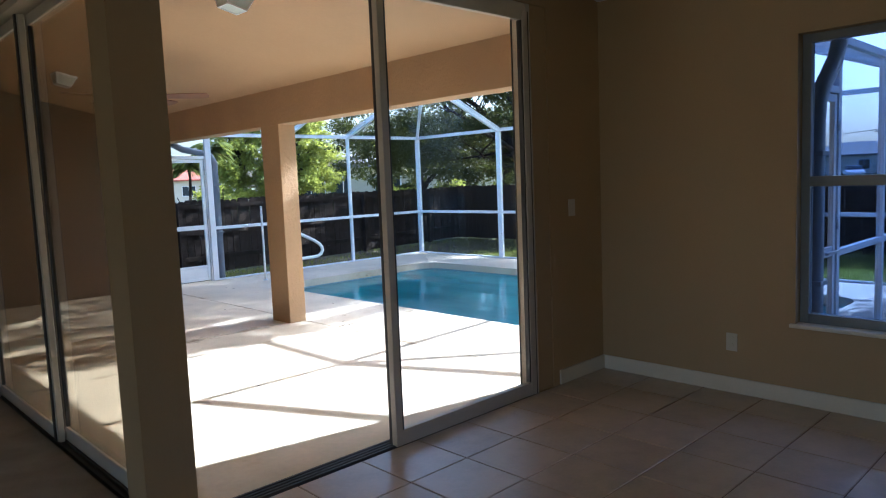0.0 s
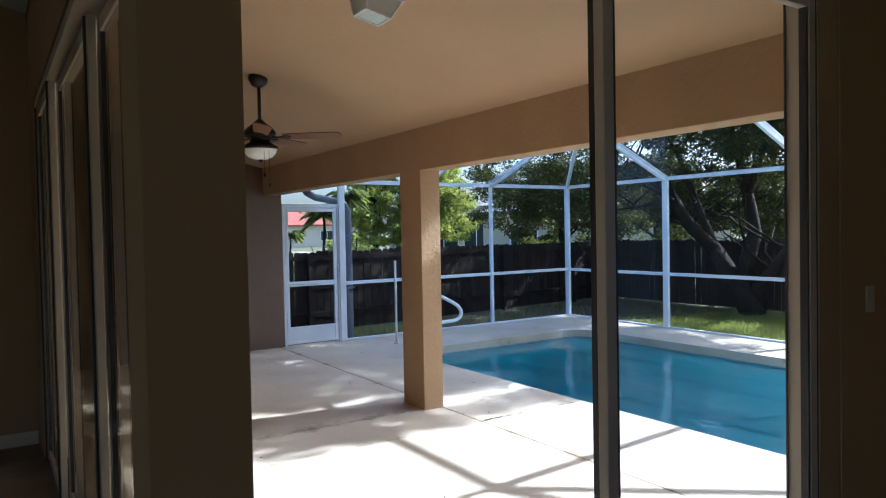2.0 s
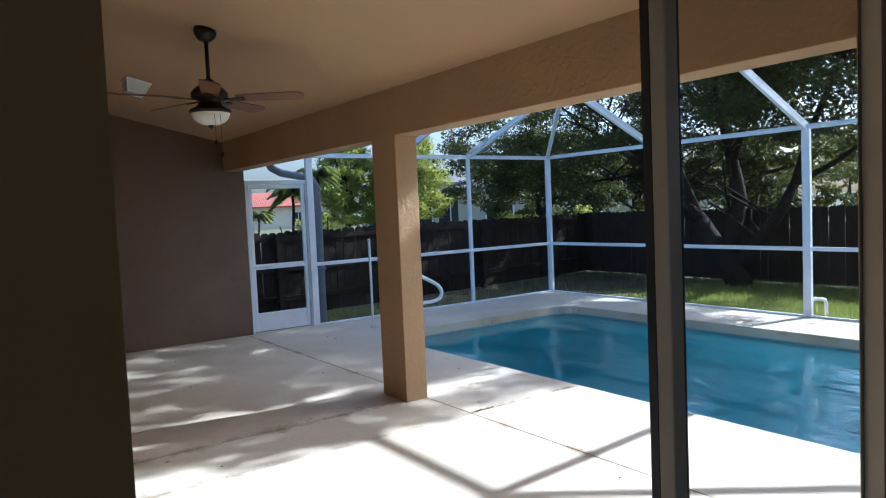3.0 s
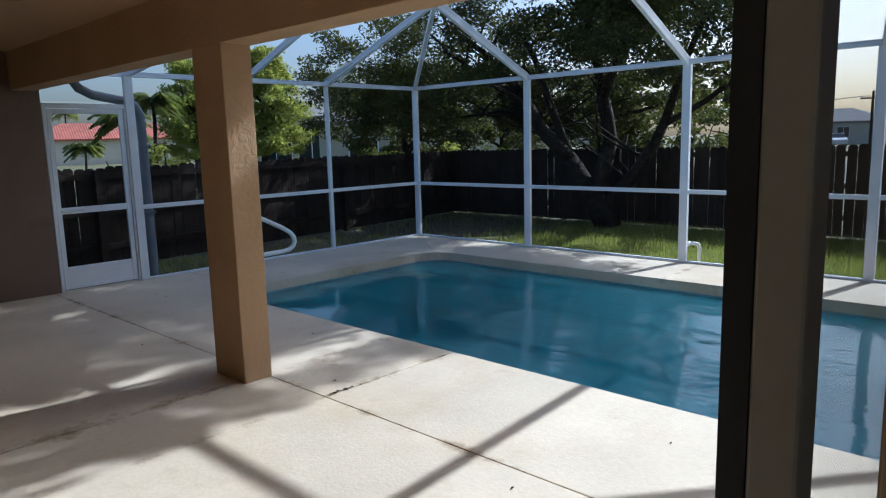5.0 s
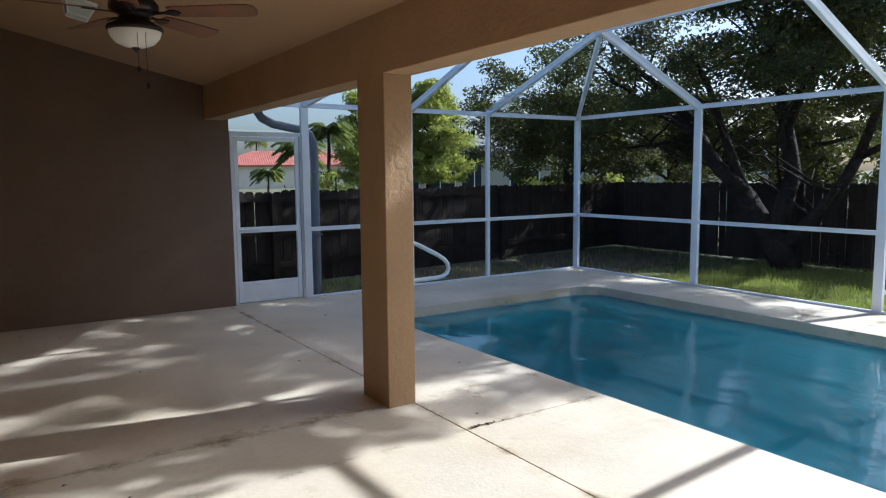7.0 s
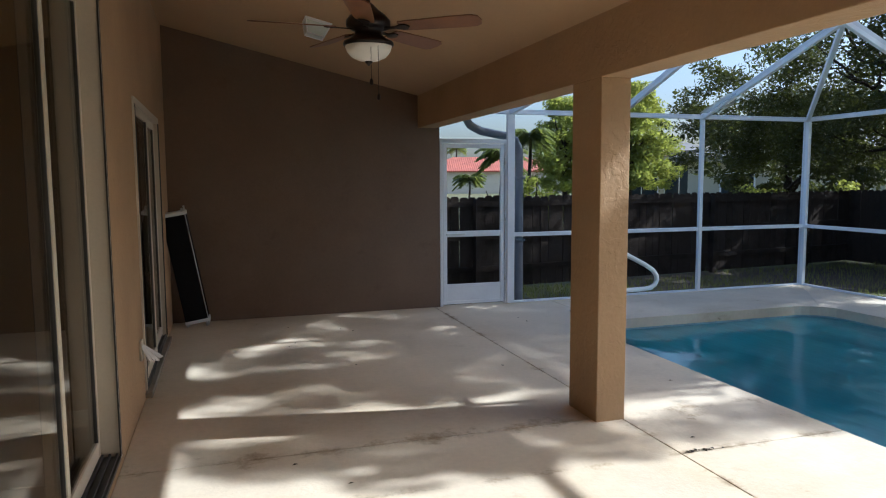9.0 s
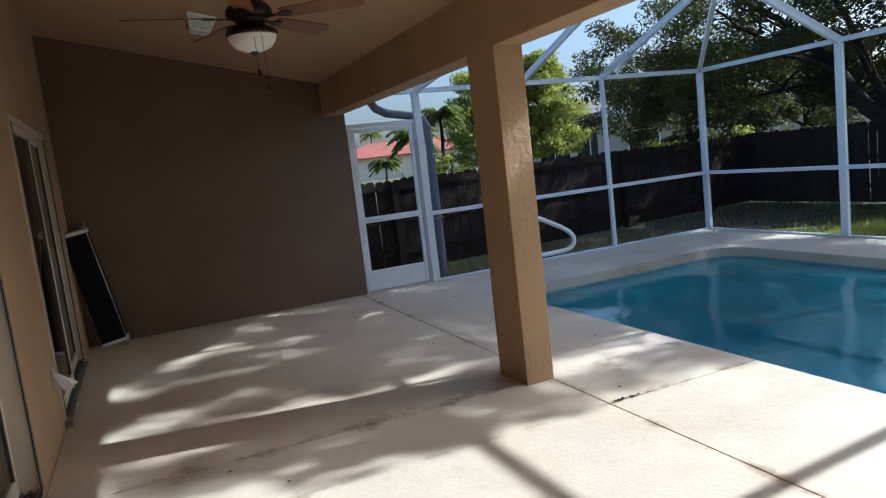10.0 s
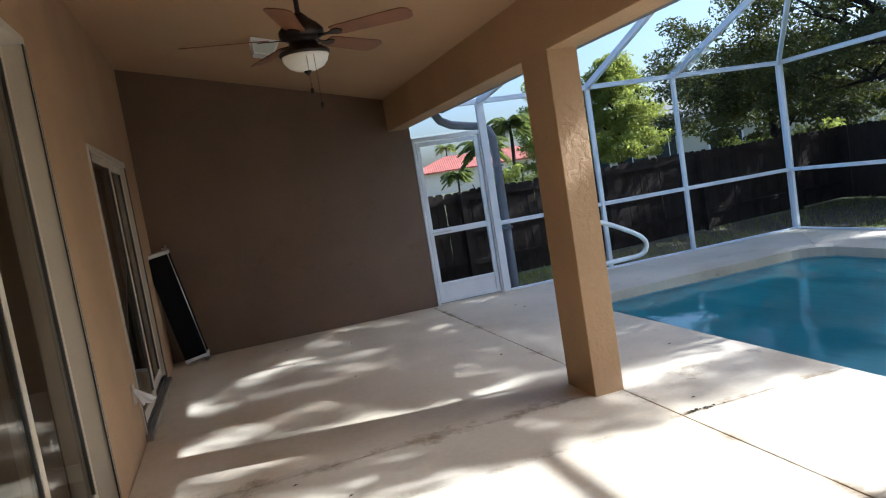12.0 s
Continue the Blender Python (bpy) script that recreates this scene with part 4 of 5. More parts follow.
def leafy_tree(at, h, clumps, spread, per, size, material, label, lean=(0, 0), low=0.45, seed=1):
    r_ = random.Random(seed)
    top = thing("tree", at, label, "tree")
    bm_ = bmesh.new()
    tube(bm_, limb(r_, (0, 0, 0), (lean[0], lean[1], h * 0.75), 0.1), [0.16 - 0.02 * i for i in range(6)], 8)
    for k in range(9):
        z = h * r_.uniform(0.3, 0.65)
        tube(bm_, limb(r_, (lean[0] * z / h, lean[1] * z / h, z), (r_.uniform(-1, 1) * spread * 0.8, r_.uniform(-1, 1) * spread * 0.8, z + r_.uniform(0.3, 1.0) * h * 0.3), 0.15), [0.06 - 0.008 * i for i in range(6)], 6)
    part("trunk", bm_, M_BARK, top)
    cs = []
    for k in range(clumps):
        a_ = r_.uniform(0, 2 * math.pi)
        z = r_.uniform(low, 1.0)
        rad = spread * math.sqrt(r_.random()) * (1.15 - 0.75 * max(0, z - 0.55) / 0.45)
        cs.append((rad * math.cos(a_), rad * math.sin(a_), h * z, r_.uniform(0.3, 0.6)))
    crown(top, "crown", r_, cs, per, size, material)
    return top


leafy_tree((12.4, 11.4, -0.14), 3.7, 80, 1.8, 120, 0.085, M_LEAF, "dark-leaved tree behind the fence", low=0.28, seed=2)
leafy_tree((14.6, 9.4, -0.14), 3.9, 80, 2.1, 120, 0.085, M_LEAF, "dark-leaved tree behind the fence", low=0.35, seed=9)
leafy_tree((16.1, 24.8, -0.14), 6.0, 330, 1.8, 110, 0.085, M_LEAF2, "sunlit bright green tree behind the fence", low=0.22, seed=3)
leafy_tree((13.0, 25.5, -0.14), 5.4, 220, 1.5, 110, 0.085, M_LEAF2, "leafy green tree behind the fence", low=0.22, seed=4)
leafy_tree((13.2, 4.6, -0.14), 5.0, 90, 1.9, 120, 0.085, M_LEAF, "dark-leaved tree behind the side fence", low=0.22, seed=12)
leafy_tree((33.0, 9.0, -0.14), 4.4, 60, 2.4, 90, 0.13, M_LEAF, "dark-leaved tree beyond the side fence", low=0.2, seed=13)
leafy_tree((31.0, 15.0, -0.14), 5.0, 70, 2.8, 90, 0.13, M_LEAF, "dark-leaved tree beyond the side fence", low=0.2, seed=14)
# added outside the view, to keep sun off the nook window and near deck
leafy_tree((7.4, -7.1, -0.14), 7.6, 300, 1.9, 150, 0.085, M_LEAF, "leafy tree added on the side lawn to shade the nook", low=0.24, seed=6)


def bush(at, r, h, label, material, seed, name="bush"):
    r_ = random.Random(seed)
    top = thing(name, at, label, "bush")
    bm_ = bmesh.new()
    for k in range(7):
        tube(bm_, limb(r_, (0, 0, 0), (r_.uniform(-r, r) * 0.7, r_.uniform(-r, r) * 0.7, h * r_.uniform(0.5, 0.85)), 0.08), [0.025 - 0.003 * i for i in range(6)], 5)
    part("stems", bm_, M_BARK, top)
    cs = []
    for k in range(26):
        a_, q = r_.uniform(0, 6.28), math.sqrt(r_.random())
        cs.append((r * q * math.cos(a_), r * q * math.sin(a_), h * r_.uniform(0.25, 0.9) * (1.1 - 0.4 * q), r_.uniform(0.22, 0.4)))
    crown(top, "leaves", r_, cs, 110, 0.055, material)
    return top


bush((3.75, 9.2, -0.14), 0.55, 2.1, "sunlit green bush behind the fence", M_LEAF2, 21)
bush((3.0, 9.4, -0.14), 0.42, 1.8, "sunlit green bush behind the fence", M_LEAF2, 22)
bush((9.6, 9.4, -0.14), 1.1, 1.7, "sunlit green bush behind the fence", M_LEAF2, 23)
bush((7.6, 9.6, -0.14), 1.1, 1.6, "dark green bush behind the fence", M_LEAF, 26)
bush((12.2, 4.2, -0.14), 1.4, 2.9, "dark green bush behind the side fence", M_LEAF, 27)
bush((12.0, 2.2, -0.14), 1.2, 2.6, "dark green bush behind the side fence", M_LEAF, 28)
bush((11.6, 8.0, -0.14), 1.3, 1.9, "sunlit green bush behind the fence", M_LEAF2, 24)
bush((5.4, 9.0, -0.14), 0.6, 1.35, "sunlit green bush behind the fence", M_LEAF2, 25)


def palm(at, h, frond, seed, label):
    """A palm: ringed trunk, arching fronds with narrow leaflets."""
    r_ = random.Random(seed)
    top = thing("palm", at, label, "palm")
    bm_ = bmesh.new()
    tube(bm_, [(0.02 * math.sin(k), 0, h * k / 9) for k in range(10)], [0.014 * h + 0.015 - 0.002 * k + 0.004 * (k % 2) for k in range(10)], 10)
    part("trunk", bm_, M_BARK, top)
    for k in range(34):
        a_ = 2 * math.pi * k / 34 + r_.uniform(-0.3, 0.3)
        up = r_.uniform(-0.3, 1.3)
        d = Vector((math.cos(a_), math.sin(a_), 0))
        side = Vector((-d.y, d.x, 0))
        pts = [Vector((0, 0, h)) + d * frond * t + Vector((0, 0, 1)) * frond * (up * t - (0.55 + 0.4 * up) * t * t) for t in (0, 0.2, 0.4, 0.6, 0.8, 1.0)]
        vs, fs = [], []
        for i in range(40):
            t = 0.12 + 0.88 * i / 39
            j = min(int(t * 5), 4)
            p = pts[j].lerp(pts[j + 1], t * 5 - j)
            ln = frond * 0.27 * (1 - 0.6 * abs(t - 0.45))
            for sg in (-1, 1):
                tip = p + side * sg * ln + d * ln * 0.5 - Vector((0, 0, ln * r_.uniform(0.3, 0.7)))
                q = len(vs)
                vs += [p - d * 0.025, p + d * 0.04, tip]
                fs.append((q, q + 1, q + 2))
        me = bpy.data.meshes.new("frond")
        me.from_pydata([tuple(v) for v in vs], [], fs)
        me.materials.append(M_FROND)
        f = new("frond", me)
        f.parent = top
    return top


palm((3.35, 9.8, -0.14), 2.2, 0.52, 31, "green feather palm behind the fence")
palm((4.55, 11.0, -0.14), 2.7, 0.55, 32, "green feather palm behind the fence")
palm((4.35, 14.6, -0.14), 1.75, 0.45, 33, "small feather palm behind the fence")
palm((30.0, 92.0, -0.14), 6.4, 1.6, 34, "tall palm beyond the far house")

# grass blades where the lawn lies nearest
bl_v, bl_f = [], []
g_rng = random.Random(3)


def blades(count, x0, x1, y0, y1):
    for _ in range(count):
        x, y = g_rng.uniform(x0, x1), g_rng.uniform(y0, y1)
        h = g_rng.uniform(0.03, 0.13)
        a_ = g_rng.uniform(0, 6.28)
        dx, dy = 0.006 * math.cos(a_), 0.006 * math.sin(a_)
        lx, ly = g_rng.uniform(-0.05, 0.05), g_rng.uniform(-0.05, 0.05)
        k = len(bl_v)
        bl_v.extend([(x - dx, y - dy, -0.145), (x + dx, y + dy, -0.145), (x + lx, y + ly, -0.14 + h)])
        bl_f.append((k, k + 1, k + 2))


blades(44000, X_C + 0.15, FX - 0.05, -6.5, 3.3)
blades(2000, X_C + 0.15, FX - 0.05, 3.3, FY - 0.5)
blades(2600, 1.5, X_C + 0.2, Y_E + 0.14, FY - 1.0)
me = bpy.data.meshes.new("grass_blades")
me.from_pydata(bl_v, [], bl_f)
me.materials.append(M_BLADE)
tagged(new("grass", me), "short sunlit lawn grass beside the pool enclosure", "grass", kind="stuff")


# ---------------------------------------------------------------- neighbouring houses and street
def house(at, size, wall_h, rise, wall_m, roof_m, label, windows=(), over=0.5, turn=0):
    top = thing("house", (0, 0, 0), label, "house")
    top.matrix_basis = pose(*at, 0, 0, turn)
    w, d = size
    part("wall", boxm((0, 0, 0), (w, d, wall_h)), wall_m, top)
    bm_ = bmesh.new()
    base = [(-over, -over), (w + over, -over), (w + over, d + over), (-over, d + over)]
    a_ = [bm_.verts.new((x, y, wall_h)) for x, y in base]
    c_ = [bm_.verts.new((x, y, wall_h + 0.2)) for x, y in base]
    ins = min(w, d) / 2
    r1, r2 = bm_.verts.new((ins, d / 2, wall_h + rise)), bm_.verts.new((w - ins if w > d else ins + 0.01, d / 2, wall_h + rise))
    for k in range(4):
        bm_.faces.new((a_[k], a_[(k + 1) % 4], c_[(k + 1) % 4], c_[k]))
    bm_.faces.new(a_[::-1])
    bm_.faces.new((c_[0], c_[1], r2, r1))
    bm_.faces.new((c_[1], c_[2], r2))
    bm_.faces.new((c_[2], c_[3], r1, r2))
    bm_.faces.new((c_[3], c_[0], r1))
    part("roof", bm_, roof_m, top)
    for x, z, ww, hh in windows:
        wo = part("window", boxm((x, -0.04, z), (x + ww, 0.02, z + hh)), M_DARKGLASS, top)
        bm_ = bmesh.new()
        for lo, hi in (((x - 0.06, -0.07, z - 0.06), (x, 0.02, z + hh + 0.06)), ((x + ww, -0.07, z - 0.06), (x + ww + 0.06, 0.02, z + hh + 0.06)), ((x, -0.07, z + hh), (x + ww, 0.02, z + hh + 0.06)), ((x, -0.07, z - 0.06), (x + ww, 0.02, z)), ((x + ww / 2 - 0.025, -0.06, z), (x + ww / 2 + 0.025, 0.0, z + hh))):
            box(bm_, lo, hi)
        part("frame", bm_, M_ALU, wo)
    return top


house((22.0, 84.0, -0.14), (20.0, 10.0), 2.8, 2.15, M_HOUSE, M_ROOFTILE, "pale stucco house with a red tile roof", [(12.5, 0.9, 1.6, 1.2)], turn=-14)
house((16.4, 30.2, -0.14), (6.2, 8.0), 3.0, 1.5, M_HOUSE, M_ROOF, "pale stucco house with a screened porch", [(0.4, 0.2, 1.6, 2.6), (2.4, 0.2, 1.6, 2.6), (4.4, 0.2, 1.4, 2.6)], turn=-35)
house((14.6, 18.6, -0.14), (10.0, 8.0), 2.35, 1.0, M_HOUSE2, M_ROOF, "cream stucco house behind the trees", [(1.2, 0.9, 1.1, 1.0)], turn=-45)
house((125.0, 80.0, -0.14), (13.0, 9.0), 3.0, 2.0, M_HOUSE, M_ROOFTILE, "pale stucco house with a red tile roof across the street", [(1.5, 0.9, 1.3, 1.2), (5.0, 0.9, 1.3, 1.2), (9.0, 0.9, 1.3, 1.2)], turn=-80)
house((95.0, 28.0, -0.14), (13.0, 9.0), 2.6, 1.9, M_HOUSE, M_ROOF, "pale house with a grey hip roof across the street", [(2.0, 0.9, 1.3, 1.2), (8.0, 0.9, 1.3, 1.2)], turn=-90)
leafy_tree((66.0, 0.5, -0.14), 6.0, 60, 2.6, 80, 0.2, M_LEAF, "leafy street tree across the road", seed=41)
leafy_tree((64.0, 25.0, -0.14), 6.5, 60, 2.6, 80, 0.2, M_LEAF, "leafy street tree across the road", seed=42)
leafy_tree((44.0, 0.5, -0.14), 3.2, 60, 1.8, 80, 0.12, M_LEAF, "leafy tree beyond the side fence", seed=43)

# ---------------------------------------------------------------- ceiling fan
def ceiling_fan(x, y, z_bowl, first):
    """Canopy on the slope, downrod, motor, five blades on irons, bowl light and pull chains."""
    zc = ceil_z(x)
    top = thing("ceiling_fan", (x, y, zc), "dark bronze ceiling fan with cherry blades and a frosted bowl light", "ceiling fan")
    dz = z_bowl - zc  # underside of the bowl below the ceiling
    bm_ = bmesh.new()
    lathe(bm_, [(0.075, 0.0), (0.078, -0.018), (0.07, -0.045), (0.045, -0.075), (0.022, -0.085)], 24)
    bmesh.ops.rotate(bm_, verts=bm_.verts, cent=(0, 0, 0), matrix=Matrix.Rotation(math.atan(SLOPE), 3, "Y"))
    part("canopy", bm_, M_IRON, top)
    bm_ = bmesh.new()
    tube(bm_, [(0, 0, -0.06), (0, 0, dz + 0.30)], 0.014, 12)
    part("downrod", bm_, M_IRON, top)
    bm_ = bmesh.new()
    lathe(bm_, [(0.02, dz + 0.325), (0.035, dz + 0.31), (0.06, dz + 0.285), (0.10, dz + 0.255), (0.125, dz + 0.225), (0.125, dz + 0.195), (0.105, dz + 0.18), (0.075, dz + 0.165), (0.085, dz + 0.14), (0.115, dz + 0.12), (0.125, dz + 0.105), (0.118, dz + 0.098)], 32)
    part("motor", bm_, M_IRON, top)
    bm_ = bmesh.new()
    lathe(bm_, [(0.132, dz + 0.088), (0.131, dz + 0.080), (0.122, dz + 0.054), (0.098, dz + 0.026), (0.060, dz + 0.008), (0.015, dz + 0.001)], 32)
    part("bowl_shade", bm_, M_BOWL, top, "frosted cream glass bowl")
    bm_ = bmesh.new()
    lathe(bm_, [(0.118, dz + 0.114), (0.138, dz + 0.110), (0.143, dz + 0.100), (0.141, dz + 0.088), (0.133, dz + 0.084), (0.130, dz + 0.090)], 32)
    part("bowl_rim", bm_, M_IRON, top)
    bm_ = bmesh.new()
    lathe(bm_, [(0.022, dz + 0.004), (0.020, dz - 0.006), (0.010, dz - 0.014), (0.004, dz - 0.022)], 14)
    part("finial", bm_, M_IRON, top)
    for k in range(5):
        a_ = radians(first + 72 * k)
        rot = Matrix.Rotation(a_, 4, "Z")
        bm_ = bmesh.new()
        # paddle outline, slightly wider to the tip with rounded corners
        out = [(0.19, -0.050), (0.24, -0.058), (0.57, -0.069), (0.62, -0.066), (0.65, -0.046), (0.66, 0.0), (0.65, 0.046), (0.62, 0.066), (0.57, 0.069), (0.24, 0.058), (0.19, 0.050)]
        prism(bm_, out, -0.003, 0.003)
        bmesh.ops.transform(bm_, matrix=Matrix.Translation((0, 0, dz + 0.185)) @ rot @ Matrix.Rotation(radians(-13), 4, "X"), verts=bm_.verts)
        b_ = part("blade", bm_, M_BLADEWOOD, top, "cherry wood blade")
        bm_ = bmesh.new()
        prism(bm_, [(0.09, -0.016), (0.16, -0.009), (0.20, -0.030), (0.23, -0.030), (0.25, 0.0), (0.23, 0.030), (0.20, 0.030), (0.16, 0.009), (0.09, 0.016)], -0.010, -0.004)
        bmesh.ops.transform(bm_, matrix=Matrix.Translation((0, 0, dz + 0.185)) @ rot @ Matrix.Rotation(radians(-13), 4, "X"), verts=bm_.verts)
        part("blade_iron", bm_, M_IRON, b_)
    for dx, ln in ((-0.012, 0.11), (0.028, 0.19)):
        bm_ = bmesh.new()
        tube(bm_, [(dx, -0.12, dz + 0.1), (dx, -0.125, dz + 0.02), (dx, -0.125, dz - ln)], 0.0015, 6)
        ch = part("pull_chain", bm_, M_IRON, top)
        bm_ = bmesh.new()
        lathe(bm_, [(0.003, dz - ln), (0.009, dz - ln - 0.01), (0.010, dz - ln - 0.028), (0.004, dz - ln - 0.036)], 10, (dx, -0.125, 0))
        part("pull_knob", bm_, M_IRON, ch)
    return top


ceiling_fan(-1.42, 0.13, 2.225, 37)


def box_light(x, y):
    """Square flush porch light: white cap, tapered frosted panes in a white cage."""
    zc = ceil_z(x)
    top = thing("ceiling_light", (x, y, zc), "square white ceiling light with frosted glass panes", "ceiling light", "patio ceiling lights")
    tilt = Matrix.Rotation(math.atan(SLOPE), 4, "Y")
    bits = []
    bits.append(part("cap", boxm((-0.115, -0.115, -0.020), (0.115, 0.115, 0.0), 0.004), M_ALU, top))
    a_, b_, h = 0.103, 0.073, -0.118
    bm_ = bmesh.new()
    u = [bm_.verts.new((sx * a_, sy * a_, -0.022)) for sx, sy in ((-1, -1), (1, -1), (1, 1), (-1, 1))]
    w = [bm_.verts.new((sx * b_, sy * b_, h)) for sx, sy in ((-1, -1), (1, -1), (1, 1), (-1, 1))]
    for k in range(4):
        bm_.faces.new((u[k], u[(k + 1) % 4], w[(k + 1) % 4], w[k]))
    bm_.faces.new(w)
    bmesh.ops.recalc_face_normals(bm_, faces=bm_.faces[:])
    bits.append(part("glass_panes", bm_, M_FROST, top, "frosted grey-green glass"))
    for k in range(4):
        sx, sy = ((-1, -1), (1, -1), (1, 1), (-1, 1))[k]
        tx, ty = ((-1, -1), (1, -1), (1, 1), (-1, 1))[(k + 1) % 4]
        bm_ = bmesh.new()
        beam(bm_, (sx * a_, sy * a_, -0.022), (sx * b_, sy * b_, h), 0.010, 0.010)
        beam(bm_, (sx * b_, sy * b_, h), (tx * b_, ty * b_, h), 0.010, 0.010)
        bits.append(part("edge_bar", bm_, M_ALU, top))
    for o_ in bits:
        o_.matrix_basis = tilt
    return top


box_light(-1.48, -1.99)
box_light(-1.43, 2.22)

# ---------------------------------------------------------------- pool side things
rail = thing("pool_handrail", (1.25, 2.35, 0), "white bent pool handrail anchored in the deck", "handrail")
bm = bmesh.new()
hp = [(-0.05, 0, 0), (-0.05, 0, 0.75), (-0.03, 0, 0.86), (0.05, 0, 0.90), (0.16, 0, 0.90), (0.44, 0, 0.785), (0.66, 0, 0.675), (0.755, 0, 0.615), (0.80, 0, 0.56), (0.81, 0, 0.51), (0.785, 0, 0.46), (0.735, 0, 0.43), (0.66, 0, 0.42), (0.40, 0, 0.415), (0.12, 0, 0.40), (0.02, 0, 0.37), (0.0, 0, 0.30), (0.0, 0.0, 0.0)]
tube(bm, hp, 0.024, 12)
part("tube_rail", bm, M_PVC, rail)
for dx in (-0.05, 0.0):
    bm = bmesh.new()
    lathe(bm, [(0.045, 0.0), (0.045, 0.008), (0.03, 0.018)], 16, (dx, 0, 0))
    part("escutcheon", bm, M_ALUM, rail)

rod = thing("white_pole", (1.68, 3.47, 0), "thin white pole standing upright on the deck by the screen", "pole")
bm = bmesh.new()
tube(bm, [(0, 0, 0.006), (0.004, 0.004, 0.6), (0.004, 0.01, 1.20)], 0.017, 10)
part("tube", bm, M_PVC, rod)
bm = bmesh.new()
lathe(bm, [(0.040, 0.0), (0.040, 0.008), (0.022, 0.022)], 16)
part("foot_flange", bm, M_ALUM, rod)
bm = bmesh.new()
lathe(bm, [(0.020, 1.185), (0.021, 1.20), (0.012, 1.212)], 12, (0.004, 0.01, 0))
part("end_cap", bm, M_PVC, rod)

stub = thing("vent_pipe", (6.05, -0.47, -0.14), "white plastic pipe elbow standing in the grass", "pipe")
bm = bmesh.new()
tube(bm, [(0, 0, 0), (0, 0, 0.30), (-0.01, 0.01, 0.345), (-0.04, 0.04, 0.36), (-0.10, 0.10, 0.36)], 0.022, 12)
part("pipe", bm, M_PVC, stub)
bm = bmesh.new()
tube(bm, [(-0.085, 0.085, 0.36), (-0.115, 0.115, 0.36)], 0.027, 12)
part("collar", bm, M_PVC, stub)

# rolled-up mesh pool fence leaning in the corner
roll = thing("rolled_pool_fence", (-2.53, 4.0, 0.0), "folded black mesh pool fence with white ends leaning in the corner", "pool fence")
lean = Matrix.Translation((0, 0, 0.0)) @ Matrix.Rotation(radians(5), 4, "X") @ Matrix.Rotation(radians(-9.5), 4, "Y")
rr = random.Random(8)
bits = []
for k in range(5):
    bm = boxm((-0.13 + 0.004 * k, -0.05 + 0.030 * k, 0.07), (0.10 + 0.004 * k, -0.028 + 0.030 * k, 1.24), 0.010)
    bits.append(part("mesh_fold", bm, M_BLACKMESH, roll, "black woven mesh"))
    for x in (-0.115, 0.085):
        bm = bmesh.new()
        xx = x + 0.004 * k + rr.uniform(-0.008, 0.008)
        tube(bm, [(xx, -0.039 + 0.030 * k, 0.0), (xx, -0.039 + 0.030 * k, 1.26 + rr.uniform(0, 0.05))], 0.010, 8)
        bits.append(part("pole", bm, M_ALUM, roll, "aluminium pole"))
for z in (0.05, 1.225):
    bm = boxm((-0.135, -0.056, z), (0.122, 0.10, z + 0.035), 0.006)
    bits.append(part("end_band", bm, M_PVC, roll, "white end band"))
for o_ in bits:
    o_.matrix_basis = lean

# outdoor socket with its cover flap hanging open
sock = thing("outdoor_socket", (X_H, 1.27, 0.40), "outdoor socket with a crumpled white cover hanging open", "socket")
part("back_plate", boxm((0, -0.045, -0.07), (0.018, 0.045, 0.07), 0.004), M_FRAME, sock)
bm = bmesh.new()
for k in range(7):
    y = -0.06 + 0.02 * k
    d = 0.03 + 0.022 * ((k * 5) % 4)
    v = [bm.verts.new(p) for p in ((0.018, y * 0.6, 0.03), (0.018, (y + 0.02) * 0.6, 0.03), (0.05 + d, y + 0.028, -0.06 - 0.012 * (k % 3)), (0.045 + d * 0.8, y, -0.075 + 0.01 * (k % 2)))]
    bm.faces.new(v)
    w_ = [bm.verts.new(q.co + Vector((-0.004, 0, -0.006))) for q in v]
    bm.faces.new(w_[::-1])
    for i in range(4):
        bm.faces.new((v[(i + 1) % 4], v[i], w_[i], w_[(i + 1) % 4]))
part("cover_flap", bm, M_PAPER, sock, "crumpled white plastic cover")


# ---------------------------------------------------------------- plates in the nook
def plate(name, m, label, cat, kind_):
    top = tagged(new(name), label, cat)
    top.matrix_basis = m
    part("cover", boxm((-0.036, -0.007, -0.058), (0.036, 0.0, 0.058), 0.003), M_WHITEPLATE, top)
    if kind_ == "outlet":
        for z in (-0.024, 0.024):
            bm_ = bmesh.new()
            lathe(bm_, [(0.016, -0.0085), (0.016, -0.006)], 16)
            bmesh.ops.rotate(bm_, verts=bm_.verts, cent=(0, 0, 0), matrix=Matrix.Rotation(radians(90), 3, "X"))
            bmesh.ops.translate(bm_, verts=bm_.verts, vec=(0, -0.0155, z))
            s_ = part("receptacle", bm_, M_WHITEPLATE, top)
            for x in (-0.006, 0.006):
                part("slot", boxm((x - 0.001, -0.0092, z - 0.002), (x + 0.001, -0.0070, z + 0.007)), M_BRONZE, s_)
    else:
        for x in (-0.0, ):
            part("toggle", boxm((x - 0.016, -0.011, -0.033), (x + 0.016, -0.007, 0.033), 0.003), M_WHITEPLATE, top)
    return top


plate("wall_outlet", pose(X_W, -4.77, 0.41, 0, 0, -90), "cream duplex wall outlet above the baseboard", "outlet", "outlet")
plate("light_switch", pose(-0.03, NY0, 1.29), "cream rocker light switch on the tan wall", "switch", "switch")

